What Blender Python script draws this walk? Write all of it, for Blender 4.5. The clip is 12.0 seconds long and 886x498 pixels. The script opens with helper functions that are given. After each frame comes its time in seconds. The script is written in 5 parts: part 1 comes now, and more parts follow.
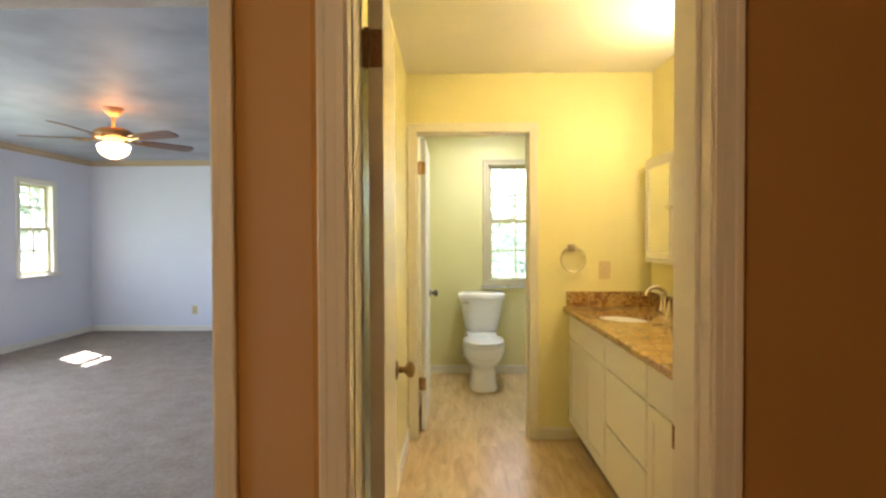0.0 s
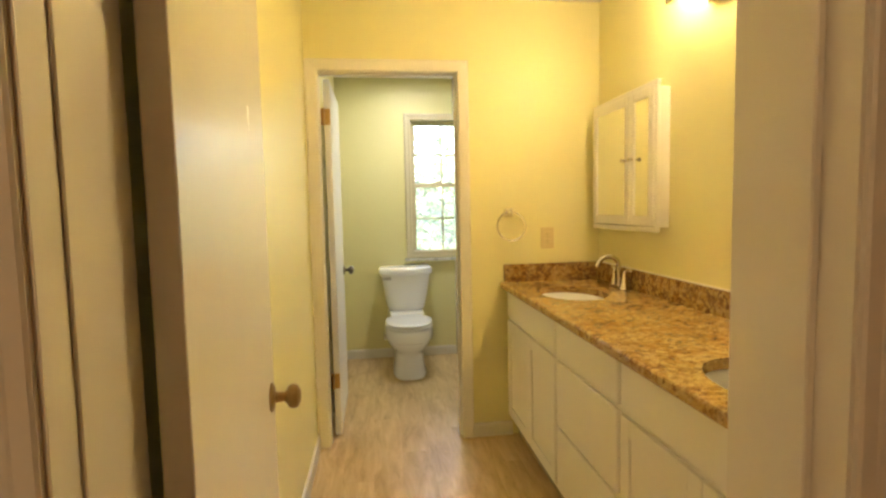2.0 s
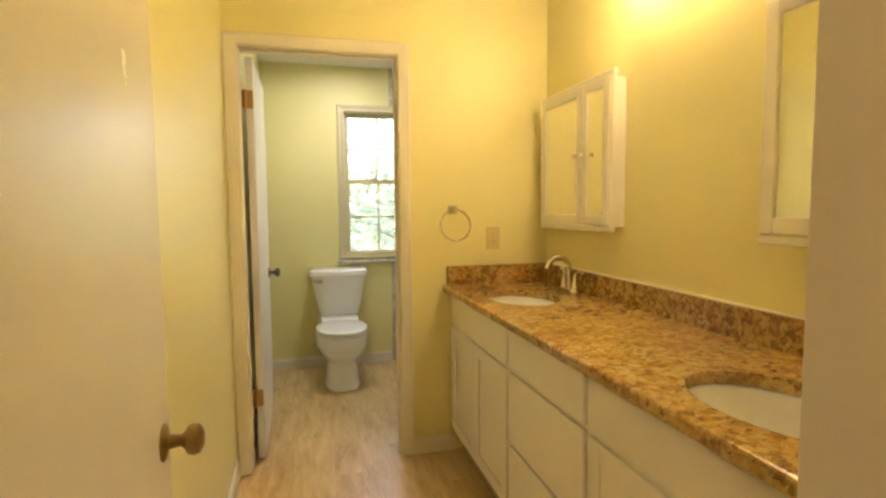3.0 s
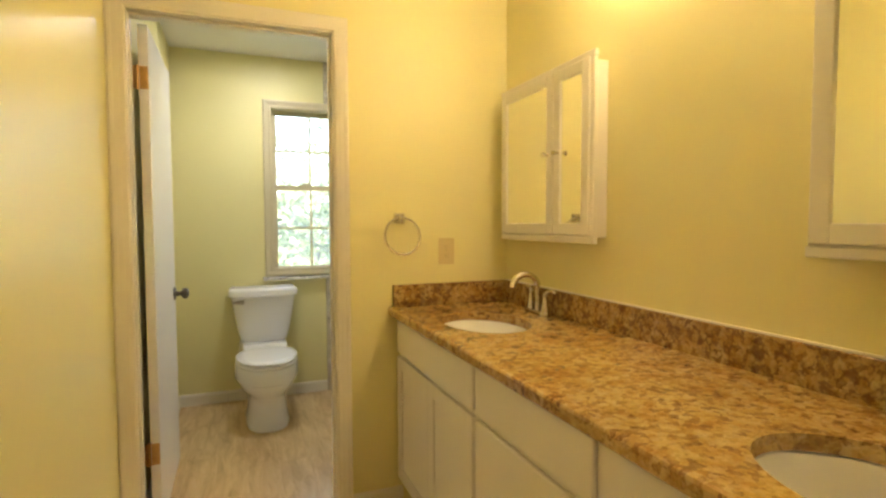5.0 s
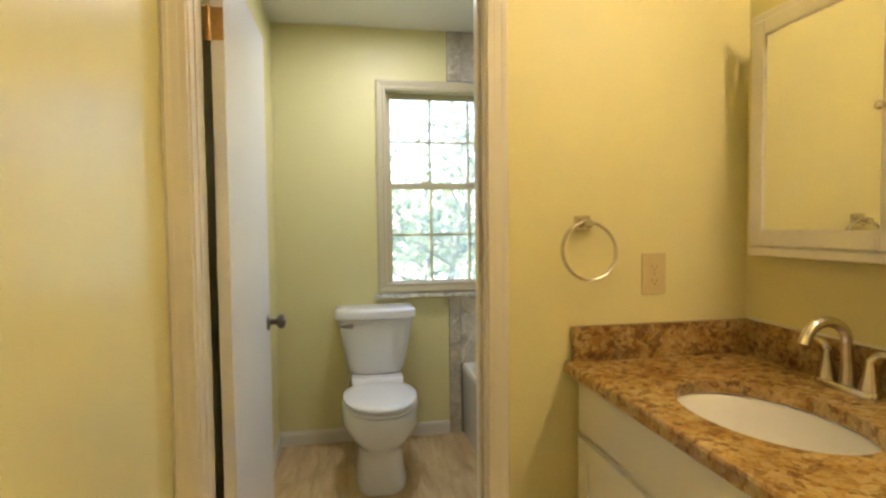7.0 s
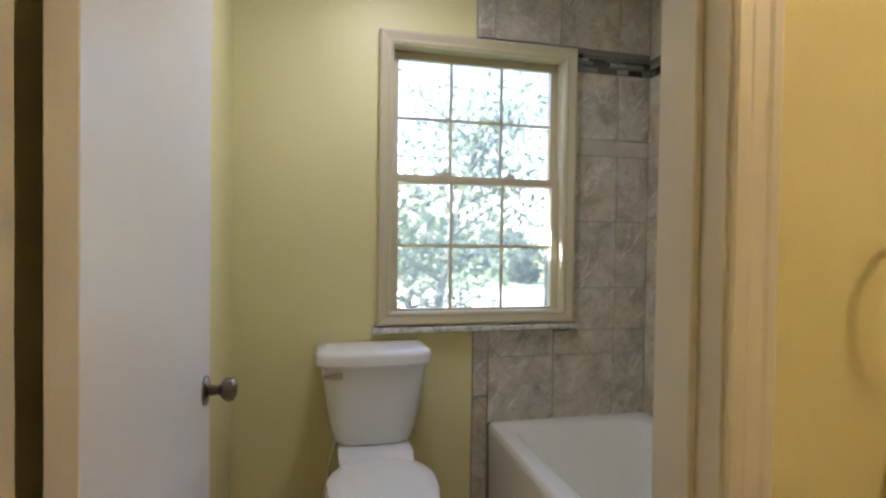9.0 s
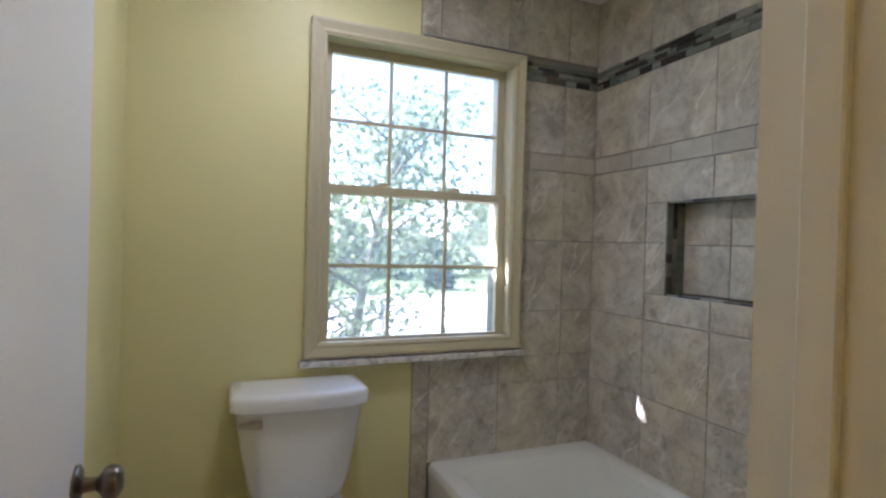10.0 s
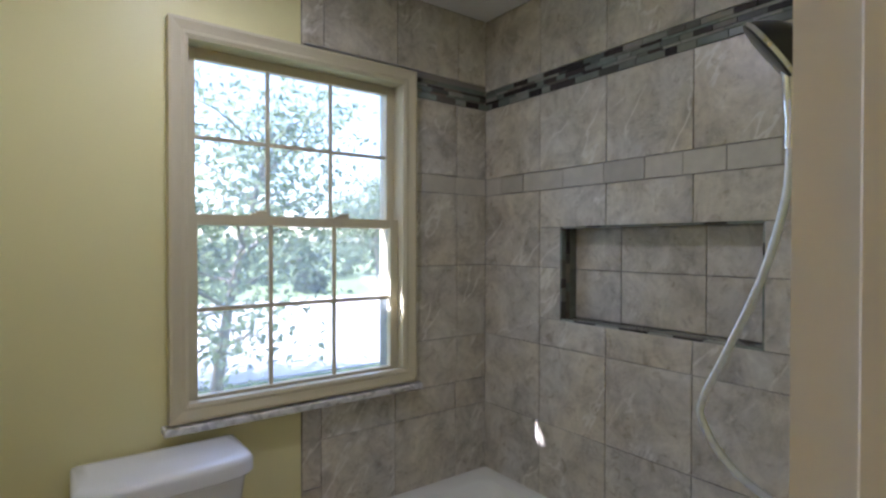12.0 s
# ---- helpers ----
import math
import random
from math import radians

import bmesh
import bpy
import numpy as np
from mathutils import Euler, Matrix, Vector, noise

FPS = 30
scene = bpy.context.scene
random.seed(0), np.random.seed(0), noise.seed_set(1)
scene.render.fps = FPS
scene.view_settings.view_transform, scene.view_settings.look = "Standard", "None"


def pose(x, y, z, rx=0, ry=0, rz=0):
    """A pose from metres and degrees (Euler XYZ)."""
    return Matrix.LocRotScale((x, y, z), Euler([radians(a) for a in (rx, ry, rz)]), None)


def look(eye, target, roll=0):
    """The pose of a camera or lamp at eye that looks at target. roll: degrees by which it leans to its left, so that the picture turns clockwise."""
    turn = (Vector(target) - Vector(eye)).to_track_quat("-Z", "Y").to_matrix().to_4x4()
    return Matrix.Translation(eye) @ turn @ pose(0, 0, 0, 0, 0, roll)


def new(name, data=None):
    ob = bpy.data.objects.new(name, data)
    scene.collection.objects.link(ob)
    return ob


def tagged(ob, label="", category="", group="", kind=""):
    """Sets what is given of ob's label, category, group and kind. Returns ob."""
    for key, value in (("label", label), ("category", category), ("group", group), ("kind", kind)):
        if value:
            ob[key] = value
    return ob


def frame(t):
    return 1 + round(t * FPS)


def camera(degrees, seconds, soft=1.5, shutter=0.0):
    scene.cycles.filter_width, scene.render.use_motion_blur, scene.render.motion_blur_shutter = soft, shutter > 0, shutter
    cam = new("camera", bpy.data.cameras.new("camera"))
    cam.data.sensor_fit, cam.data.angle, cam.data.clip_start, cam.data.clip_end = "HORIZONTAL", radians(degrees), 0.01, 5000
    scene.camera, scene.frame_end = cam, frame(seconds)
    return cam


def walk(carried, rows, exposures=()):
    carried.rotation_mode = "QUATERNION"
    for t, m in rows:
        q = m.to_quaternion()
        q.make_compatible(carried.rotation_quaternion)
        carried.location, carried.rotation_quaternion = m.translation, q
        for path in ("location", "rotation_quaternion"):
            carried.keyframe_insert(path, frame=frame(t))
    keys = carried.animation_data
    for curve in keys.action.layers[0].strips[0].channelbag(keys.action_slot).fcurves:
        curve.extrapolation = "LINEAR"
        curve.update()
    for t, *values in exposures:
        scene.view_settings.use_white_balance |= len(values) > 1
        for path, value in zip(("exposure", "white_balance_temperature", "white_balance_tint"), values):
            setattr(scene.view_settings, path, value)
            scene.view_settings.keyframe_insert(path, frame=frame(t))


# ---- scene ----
cam = camera(80.0, 12.0, soft=2.5)
PATH = [
    (0, (0.249, -0.02, 1.338), (0.221, 1.979, 1.301), -0.2),
    (0.5, (0.268, 0.097, 1.337), (0.271, 2.096, 1.264), -0.5),
    (1, (0.296, 0.271, 1.342), (0.359, 2.267, 1.231), -0.9),
    (1.5, (0.293, 0.454, 1.332), (0.456, 2.442, 1.194), -1.1),
    (2, (0.314, 0.6, 1.311), (0.561, 2.579, 1.157), -1.2),
    (2.5, (0.315, 0.746, 1.296), (0.687, 2.705, 1.137), -1.0),
    (3, (0.316, 0.845, 1.289), (0.813, 2.776, 1.136), -0.5),
    (5, (0.388, 1.264, 1.262), (1.113, 3.126, 1.161), -0.2),
    (5.5, (0.392, 1.418, 1.267), (1.048, 3.305, 1.172), -0.4),
    (6, (0.408, 1.651, 1.282), (0.951, 3.573, 1.188), -0.5),
    (6.5, (0.409, 1.87, 1.292), (0.846, 3.82, 1.203), -0.7),
    (7, (0.398, 2.096, 1.278), (0.753, 4.063, 1.189), -0.6),
    (9, (0.328, 2.994, 1.254), (0.787, 4.94, 1.216), 0.8),
    (9.5, (0.31, 3.153, 1.275), (0.904, 5.062, 1.25), 1.2),
    (10, (0.294, 3.261, 1.313), (1.062, 5.108, 1.298), 1.6),
    (10.5, (0.284, 3.32, 1.354), (1.2, 5.098, 1.341), 1.5),
    (11, (0.289, 3.374, 1.386), (1.335, 5.079, 1.378), 1.2),
    (11.5, (0.294, 3.413, 1.409), (1.43, 5.059, 1.402), 0.8),
    (12, (0.286, 3.442, 1.438), (1.479, 5.047, 1.418), 0.1),
]
EXPOSURES = [(0.0, 3.76, 6400, 10), (1.5, 3.68, 6500, 9), (2.5, 3.49, 7250, 13), (3.2, 3.43, 7250, 13), (5.0, 3.39, 6850, 13), (7.0, 3.22, 6200, 16), (9.0, 2.75, 5850, 24), (10.5, 2.54, 5500, 24), (12.0, 2.44, 5480, 25)]
walk(cam, [(t, look(eye, target, roll)) for t, eye, target, roll in PATH], EXPOSURES)

# ---- world and sun ----
SUN_WAY = Vector((0.87, -0.56, -0.95)).normalized()
world = bpy.data.worlds.new("world")
scene.world = world
world.use_nodes = True
_sky = world.node_tree.nodes.new("ShaderNodeTexSky")
_sky.sky_type = "NISHITA"
_sky.sun_disc = False
_sky.sun_elevation = math.asin(-SUN_WAY.z)
_sky.sun_rotation = math.atan2(-SUN_WAY.x, -SUN_WAY.y)
world.node_tree.links.new(_sky.outputs[0], world.node_tree.nodes["Background"].inputs[0])
world.node_tree.nodes["Background"].inputs[1].default_value = 0.13
sun = new("sun", bpy.data.lights.new("sun", "SUN"))
sun.data.energy, sun.data.angle, sun.data.color = 4.2, radians(0.5), (1.0, 0.97, 0.92)
sun.matrix_world = look((0, 0, 20), Vector((0, 0, 20)) + SUN_WAY)

# area lamp in an unseen opening, added to brighten the bedroom
bed_fill = new("bedroom_fill_light", bpy.data.lights.new("bedroom_fill_light", "AREA"))
bed_fill.data.shape, bed_fill.data.size, bed_fill.data.size_y = "RECTANGLE", 2.6, 1.4
bed_fill.data.energy, bed_fill.data.color = 4.5, (0.80, 0.90, 1.0)
bed_fill.matrix_world = look((-5.10, 3.55, 1.33), (0.0, 3.55, 1.33))

WARM = (1.0, 0.75, 0.425)
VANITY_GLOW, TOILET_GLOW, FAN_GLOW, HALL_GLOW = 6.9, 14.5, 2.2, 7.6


# ---- materials ----
def node_mat(name):
    m = bpy.data.materials.new(name)
    m.use_nodes = True
    nt = m.node_tree
    return m, nt, nt.nodes["Principled BSDF"]


def ramp(nt, fac, stops):
    r = nt.nodes.new("ShaderNodeValToRGB")
    els = r.color_ramp.elements
    while len(els) < len(stops):
        els.new(0.5)
    for e, (p, c) in zip(els, stops):
        e.position, e.color = p, (*c, 1)
    nt.links.new(fac, r.inputs[0])
    return r.outputs[0]


def coords(nt, scale=(1, 1, 1), spin=(0, 0, 0), jitter=0.0):
    """World-sized coordinates; jitter shifts them for each object."""
    tc = nt.nodes.new("ShaderNodeNewGeometry")
    out = tc.outputs["Position"]
    if jitter:
        info = nt.nodes.new("ShaderNodeObjectInfo")
        mul = nt.nodes.new("ShaderNodeVectorMath")
        mul.operation = "MULTIPLY_ADD"
        mul.inputs[1].default_value = (jitter, jitter * 1.7, jitter * 0.6)
        nt.links.new(info.outputs["Random"], mul.inputs[0])
        nt.links.new(out, mul.inputs[2])
        out = mul.outputs[0]
    mp = nt.nodes.new("ShaderNodeMapping")
    mp.inputs["Scale"].default_value = scale
    mp.inputs["Rotation"].default_value = spin
    nt.links.new(out, mp.inputs[0])
    return mp.outputs[0]


def tex_noise(nt, vec, scale, detail=4.0, rough=0.55, warp=0.0):
    n = nt.nodes.new("ShaderNodeTexNoise")
    n.inputs["Scale"].default_value, n.inputs["Detail"].default_value = scale, detail
    n.inputs["Roughness"].default_value, n.inputs["Distortion"].default_value = rough, warp
    nt.links.new(vec, n.inputs["Vector"])
    return n.outputs["Fac"]


def mix_col(nt, fac, a, b, how="MIX"):
    m = nt.nodes.new("ShaderNodeMix")
    m.data_type, m.blend_type = "RGBA", how
    for sock, v in ((m.inputs[0], fac), (m.inputs[6], a), (m.inputs[7], b)):
        if isinstance(v, bpy.types.NodeSocket):
            nt.links.new(v, sock)
        elif isinstance(v, (int, float)):
            sock.default_value = v
        else:
            sock.default_value = (*v, 1)
    return m.outputs[2]


def bump(nt, bsdf, height, strength, distance=0.002):
    b = nt.nodes.new("ShaderNodeBump")
    b.inputs["Strength"].default_value, b.inputs["Distance"].default_value = strength, distance
    nt.links.new(height, b.inputs["Height"])
    nt.links.new(b.outputs[0], bsdf.inputs["Normal"])


def painted(name, color, rough=0.4, grain=0.15, spec=0.5, var=0.05, grain_scale=180):
    m, nt, p = node_mat(name)
    vec = coords(nt)
    dark = tuple(c * (1 - var) for c in color)
    lite = tuple(min(1, c * (1 + var)) for c in color)
    nt.links.new(ramp(nt, tex_noise(nt, vec, 1.6, 3), [(0.25, dark), (0.75, lite)]), p.inputs["Base Color"])
    r = nt.nodes.new("ShaderNodeMapRange")
    r.inputs[3].default_value, r.inputs[4].default_value = rough * 0.97, rough * 1.03
    nt.links.new(tex_noise(nt, vec, 7, 4), r.inputs[0])
    nt.links.new(r.outputs[0], p.inputs["Roughness"])
    p.inputs["Specular IOR Level"].default_value = spec
    if grain:
        bump(nt, p, tex_noise(nt, vec, grain_scale, 2), grain, 0.001)
    return m


def metal(name, color, rough=0.25, metallic=1.0):
    m, nt, p = node_mat(name)
    vec = coords(nt)
    p.inputs["Metallic"].default_value = metallic
    nt.links.new(ramp(nt, tex_noise(nt, vec, 60, 3), [(0.3, tuple(c * 0.85 for c in color)), (0.7, color)]), p.inputs["Base Color"])
    p.inputs["Roughness"].default_value = rough
    return m


def glow(name, color, strength):
    m, nt, p = node_mat(name)
    p.inputs["Base Color"].default_value = (0.9, 0.88, 0.82, 1)
    p.inputs["Emission Color"].default_value = (*color, 1)
    p.inputs["Emission Strength"].default_value = strength
    p.inputs["Roughness"].default_value = 0.35
    return m


YELLOW = painted("yellow_satin_paint", (0.785, 0.735, 0.395), 0.42, 0.0, 0.32, 0.012)
YELLOWGLOSS = painted("yellow_gloss_paint", (0.785, 0.735, 0.37), 0.29, 0.0, 0.65, 0.012)
# the ceiling's shade is put into this dark grey and its mottle
BEDCEIL_SHADED = painted("shaded_bedroom_ceiling", (0.31, 0.33, 0.375), 0.55, 0.0, 0.4, 0.28)
CEILING = painted("ceiling_paint", (0.80, 0.79, 0.76), 0.6, 0.0, 0.3, 0.02)
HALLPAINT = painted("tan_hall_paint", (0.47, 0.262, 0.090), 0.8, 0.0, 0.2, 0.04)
BLUEPAINT = painted("pale_grey_blue_paint", (0.72, 0.745, 0.83), 0.5, 0.0, 0.4, 0.02)
TRIM = painted("trim_paint", (0.78, 0.75, 0.67), 0.40, 0.0, 0.5, 0.02)
DOORPAINT = painted("door_paint", (0.80, 0.77, 0.70), 0.27, 0.0, 0.5, 0.015)
CABINET = painted("cabinet_paint", (0.82, 0.80, 0.74), 0.32, 0.05, 0.5, 0.03)
TOEKICK = painted("toe_kick_paint", (0.30, 0.26, 0.20), 0.6, 0.05, 0.3, 0.05)
VINYL = painted("window_vinyl", (0.60, 0.54, 0.37), 0.38, 0.04, 0.4, 0.04)
CROWN = painted("crown_stain", (0.47, 0.36, 0.22), 0.4, 0.05, 0.4, 0.08)
# door paint made bluish white to carry the window's daylight
DOORDAYLIT = painted("daylit_door_paint", (0.76, 0.77, 0.80), 0.30, 0.0, 0.5, 0.015)
CERAMIC = painted("vitreous_china", (0.82, 0.83, 0.86), 0.08, 0.0, 0.6, 0.01)
ENAMEL = painted("tub_enamel", (0.82, 0.82, 0.78), 0.12, 0.0, 0.6, 0.02)
PLATE = painted("almond_plastic", (0.66, 0.55, 0.29), 0.4, 0.0, 0.4, 0.02)
CAULK = painted("white_caulk", (0.8, 0.77, 0.68), 0.5, 0.0, 0.4, 0.03)
SLOTBROWN = painted("brown_slot", (0.24, 0.17, 0.07), 0.6, 0.0, 0.3, 0.05)
GROUT = painted("grey_grout", (0.25, 0.23, 0.205), 0.9, 0.3, 0.2, 0.12, 400)
NICKEL = metal("brushed_nickel", (0.72, 0.68, 0.60), 0.22)
PEWTER = metal("dark_pewter", (0.20, 0.17, 0.14), 0.28)
CHROME = metal("chrome", (0.85, 0.85, 0.86), 0.08)
BRASS = metal("aged_brass", (0.40, 0.28, 0.14), 0.32)
# bronze darkened to carry the shade on the entry door's hinges
SHADED_BRONZE = metal("shaded_bronze", (0.30, 0.16, 0.085), 0.4)
COPPERHINGE = metal("copper_hinge", (0.54, 0.34, 0.15), 0.36)
COPPER = metal("fan_bronze", (0.33, 0.20, 0.09), 0.35)
BLACKPLASTIC = painted("black_plastic", (0.03, 0.03, 0.032), 0.3, 0.0, 0.5, 0.1)
HOSE = metal("hose_steel", (0.82, 0.84, 0.90), 0.34)
STRIP = metal("edge_strip", (0.55, 0.55, 0.58), 0.3)
LAMPGLASS = glow("lit_vanity_glass", WARM, VANITY_GLOW)
DISCGLASS = glow("lit_ceiling_glass", (0.99, 0.97, 0.96), TOILET_GLOW)
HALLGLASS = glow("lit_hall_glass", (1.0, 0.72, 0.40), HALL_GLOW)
FANGLASS = glow("lit_fan_glass", (1.0, 0.60, 0.28), FAN_GLOW)
UPGLASS = glow("lit_fan_uplight", (1.0, 0.40, 0.11), 2.0)
# canopy and rod copper, with the fan lamp's orange glow put into it
FANPAINT_LIT = painted("glow_tinted_fan_paint", (0.50, 0.25, 0.12), 0.4, 0.0, 0.5, 0.06)


def make_mirror():
    m, nt, p = node_mat("mirror")
    p.inputs["Metallic"].default_value, p.inputs["Roughness"].default_value = 1.0, 0.015
    p.inputs["Base Color"].default_value = (0.86, 0.88, 0.87, 1)
    return m


def make_glass(name, veil_share):
    m, nt, p = node_mat(name)
    nt.nodes.remove(p)
    tr = nt.nodes.new("ShaderNodeBsdfTransparent")
    gl = nt.nodes.new("ShaderNodeBsdfGlossy")
    gl.inputs["Roughness"].default_value = 0.02
    mx = nt.nodes.new("ShaderNodeMixShader")
    mx.inputs[0].default_value = 0.04
    nt.links.new(tr.outputs[0], mx.inputs[1])
    nt.links.new(gl.outputs[0], mx.inputs[2])
    # translucent veil mixed in to imitate pale glare over the view outside
    veil = nt.nodes.new("ShaderNodeBsdfTranslucent")
    veil.inputs[0].default_value = (0.86, 0.93, 0.95, 1)
    veil_mix = nt.nodes.new("ShaderNodeMixShader")
    nt.links.new(ramp(nt, tex_noise(nt, coords(nt), 3, 4), [(0.3, (veil_share * 0.83,) * 3), (0.7, (veil_share * 1.17,) * 3)]), veil_mix.inputs[0])
    nt.links.new(mx.outputs[0], veil_mix.inputs[1])
    nt.links.new(veil.outputs[0], veil_mix.inputs[2])
    nt.links.new(veil_mix.outputs[0], nt.nodes["Material Output"].inputs[0])
    return m


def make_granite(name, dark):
    """Speckled granite; dark shifts the share of brown grains, used as shade on the splashes."""
    m, nt, p = node_mat(name)
    vec = coords(nt)
    wob = nt.nodes.new("ShaderNodeTexNoise")
    wob.inputs["Scale"].default_value, wob.inputs["Detail"].default_value = 60, 3
    nt.links.new(vec, wob.inputs["Vector"])
    add = nt.nodes.new("ShaderNodeVectorMath")
    add.operation = "MULTIPLY_ADD"
    add.inputs[1].default_value = (0.022, 0.022, 0.022)
    nt.links.new(wob.outputs["Color"], add.inputs[0])
    nt.links.new(vec, add.inputs[2])

    def cells(scale, stops):
        v = nt.nodes.new("ShaderNodeTexVoronoi")
        v.inputs["Scale"].default_value = scale
        nt.links.new(add.outputs[0], v.inputs["Vector"])
        sep = nt.nodes.new("ShaderNodeSeparateColor")
        nt.links.new(v.outputs["Color"], sep.inputs[0])
        return ramp(nt, sep.outputs[0], stops), sep.outputs[1]

    big, _ = cells(66, [(0.0, (0.20, 0.115, 0.055)), (0.14, (0.34, 0.205, 0.085)), (0.32, (0.54, 0.36, 0.13)), (0.6, (0.68, 0.49, 0.19)), (0.85, (0.74, 0.57, 0.27)), (1.0, (0.60, 0.45, 0.23))])
    small, _ = cells(140, [(0.0, (0.15, 0.085, 0.05)), (0.26, (0.44, 0.28, 0.12)), (0.7, (0.66, 0.47, 0.21)), (1.0, (0.72, 0.56, 0.34))])
    base = mix_col(nt, 0.35, big, small)
    base = mix_col(nt, 1.0, base, (0.80, 0.785, 0.69), "MULTIPLY")
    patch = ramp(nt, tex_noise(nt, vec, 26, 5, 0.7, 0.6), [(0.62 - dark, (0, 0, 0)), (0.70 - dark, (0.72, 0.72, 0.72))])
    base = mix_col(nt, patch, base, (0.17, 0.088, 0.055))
    cloud = ramp(nt, tex_noise(nt, vec, 11, 5, 0.65, 0.8), [(0.42, (1, 1, 1)), (0.64, (0.76, 0.62, 0.50))])
    base = mix_col(nt, 1.0, base, cloud, "MULTIPLY")
    nt.links.new(base, p.inputs["Base Color"])
    p.inputs["Roughness"].default_value = 0.15
    return m


def make_planks():
    m, nt, p = node_mat("weathered_oak_vinyl")
    vec = coords(nt, (5.5, 1.0, 1), jitter=7.0)
    grain = tex_noise(nt, vec, 3.2, 7, 0.65, 0.6)
    base = ramp(nt, grain, [(0.26, (0.42, 0.29, 0.13)), (0.45, (0.59, 0.425, 0.215)), (0.58, (0.69, 0.525, 0.29)), (0.75, (0.77, 0.62, 0.40))])
    blot = ramp(nt, tex_noise(nt, coords(nt, (3, 1, 1), jitter=5.0), 2.5, 4), [(0.35, (0.84, 0.80, 0.76)), (0.65, (1.0, 1.0, 1.0))])
    nt.links.new(mix_col(nt, 1.0, base, blot, "MULTIPLY"), p.inputs["Base Color"])
    p.inputs["Roughness"].default_value = 0.33
    bump(nt, p, grain, 0.25, 0.001)
    return m


def make_tile():
    m, nt, p = node_mat("grey_marbled_tile")
    vec = coords(nt, jitter=9.0)
    cloud = tex_noise(nt, vec, 8, 9, 0.7, 0.5)
    base = ramp(nt, cloud, [(0.32, (0.375, 0.335, 0.275)), (0.5, (0.60, 0.555, 0.470)), (0.66, (0.75, 0.705, 0.61))])
    blush = ramp(nt, tex_noise(nt, vec, 3.2, 3), [(0.35, (1.0, 0.97, 0.90)), (0.65, (0.93, 0.95, 1.0))])
    base = mix_col(nt, 1.0, base, blush, "MULTIPLY")
    # pale veins that climb along the wall, sparse, torn at the edges
    sep = nt.nodes.new("ShaderNodeSeparateXYZ")
    nt.links.new(vec, sep.inputs[0])

    def calc(op, p, q):
        n = nt.nodes.new("ShaderNodeMath")
        n.operation = op
        for sock, v in zip(n.inputs, (p, q)):
            if isinstance(v, (int, float)):
                sock.default_value = v
            else:
                nt.links.new(v, sock)
        return n.outputs[0]

    along = calc("SUBTRACT", sep.outputs[0], sep.outputs[1])
    rise = calc("MULTIPLY", sep.outputs[2], 0.8)
    vein_at = nt.nodes.new("ShaderNodeCombineXYZ")
    nt.links.new(calc("MULTIPLY", calc("SUBTRACT", along, rise), 3.4), vein_at.inputs[0])
    nt.links.new(calc("MULTIPLY", calc("ADD", along, rise), 1.0), vein_at.inputs[1])
    streak = ramp(nt, tex_noise(nt, vein_at.outputs[0], 1.3, 4, 0.5, 0.2), [(0.488, (0, 0, 0)), (0.496, (0.85, 0.85, 0.85)), (0.506, (0.7, 0.7, 0.7)), (0.516, (0, 0, 0))])
    patch = ramp(nt, tex_noise(nt, vec, 4.5, 4, 0.6), [(0.49, (0, 0, 0)), (0.57, (0.8, 0.8, 0.8))])
    base = mix_col(nt, mix_col(nt, 1.0, streak, patch, "MULTIPLY"), base, (0.84, 0.81, 0.74))
    crack = ramp(nt, tex_noise(nt, vec, 11, 5, 0.6, 1.2), [(0.488, (0, 0, 0)), (0.497, (0.7, 0.7, 0.7)), (0.505, (0, 0, 0))])
    patch2 = ramp(nt, tex_noise(nt, coords(nt, jitter=4.0), 6, 3), [(0.50, (0, 0, 0)), (0.60, (0.8, 0.8, 0.8))])
    base = mix_col(nt, mix_col(nt, 1.0, crack, patch2, "MULTIPLY"), base, (0.86, 0.82, 0.73))
    dirt = ramp(nt, tex_noise(nt, vec, 19, 6, 0.7, 0.9), [(0.55, (1, 1, 1)), (0.70, (0.66, 0.61, 0.54))])
    base = mix_col(nt, 1.0, base, dirt, "MULTIPLY")
    fine = tex_noise(nt, vec, 60, 3)
    base = mix_col(nt, 0.25, base, ramp(nt, fine, [(0.3, (0.6, 0.6, 0.6)), (0.7, (1, 1, 1))]), "MULTIPLY")
    nt.links.new(base, p.inputs["Base Color"])
    p.inputs["Roughness"].default_value = 0.3
    bump(nt, p, cloud, 0.15, 0.002)
    return m


def make_mosaic():
    m, nt, p = node_mat("glass_mosaic")
    info = nt.nodes.new("ShaderNodeObjectInfo")
    c = ramp(nt, info.outputs["Random"], [(0.0, (0.035, 0.032, 0.035)), (0.20, (0.06, 0.05, 0.05)), (0.28, (0.15, 0.17, 0.15)), (0.48, (0.24, 0.27, 0.24)), (0.66, (0.15, 0.13, 0.11)), (0.74, (0.29, 0.31, 0.27)), (0.90, (0.37, 0.37, 0.32)), (1.0, (0.16, 0.115, 0.085))])
    vec = coords(nt, jitter=6.0)
    c = mix_col(nt, 0.5, c, ramp(nt, tex_noise(nt, vec, 30, 3), [(0.3, (0.6, 0.6, 0.6)), (0.7, (1, 1, 1))]), "MULTIPLY")
    nt.links.new(c, p.inputs["Base Color"])
    p.inputs["Roughness"].default_value = 0.14
    return m


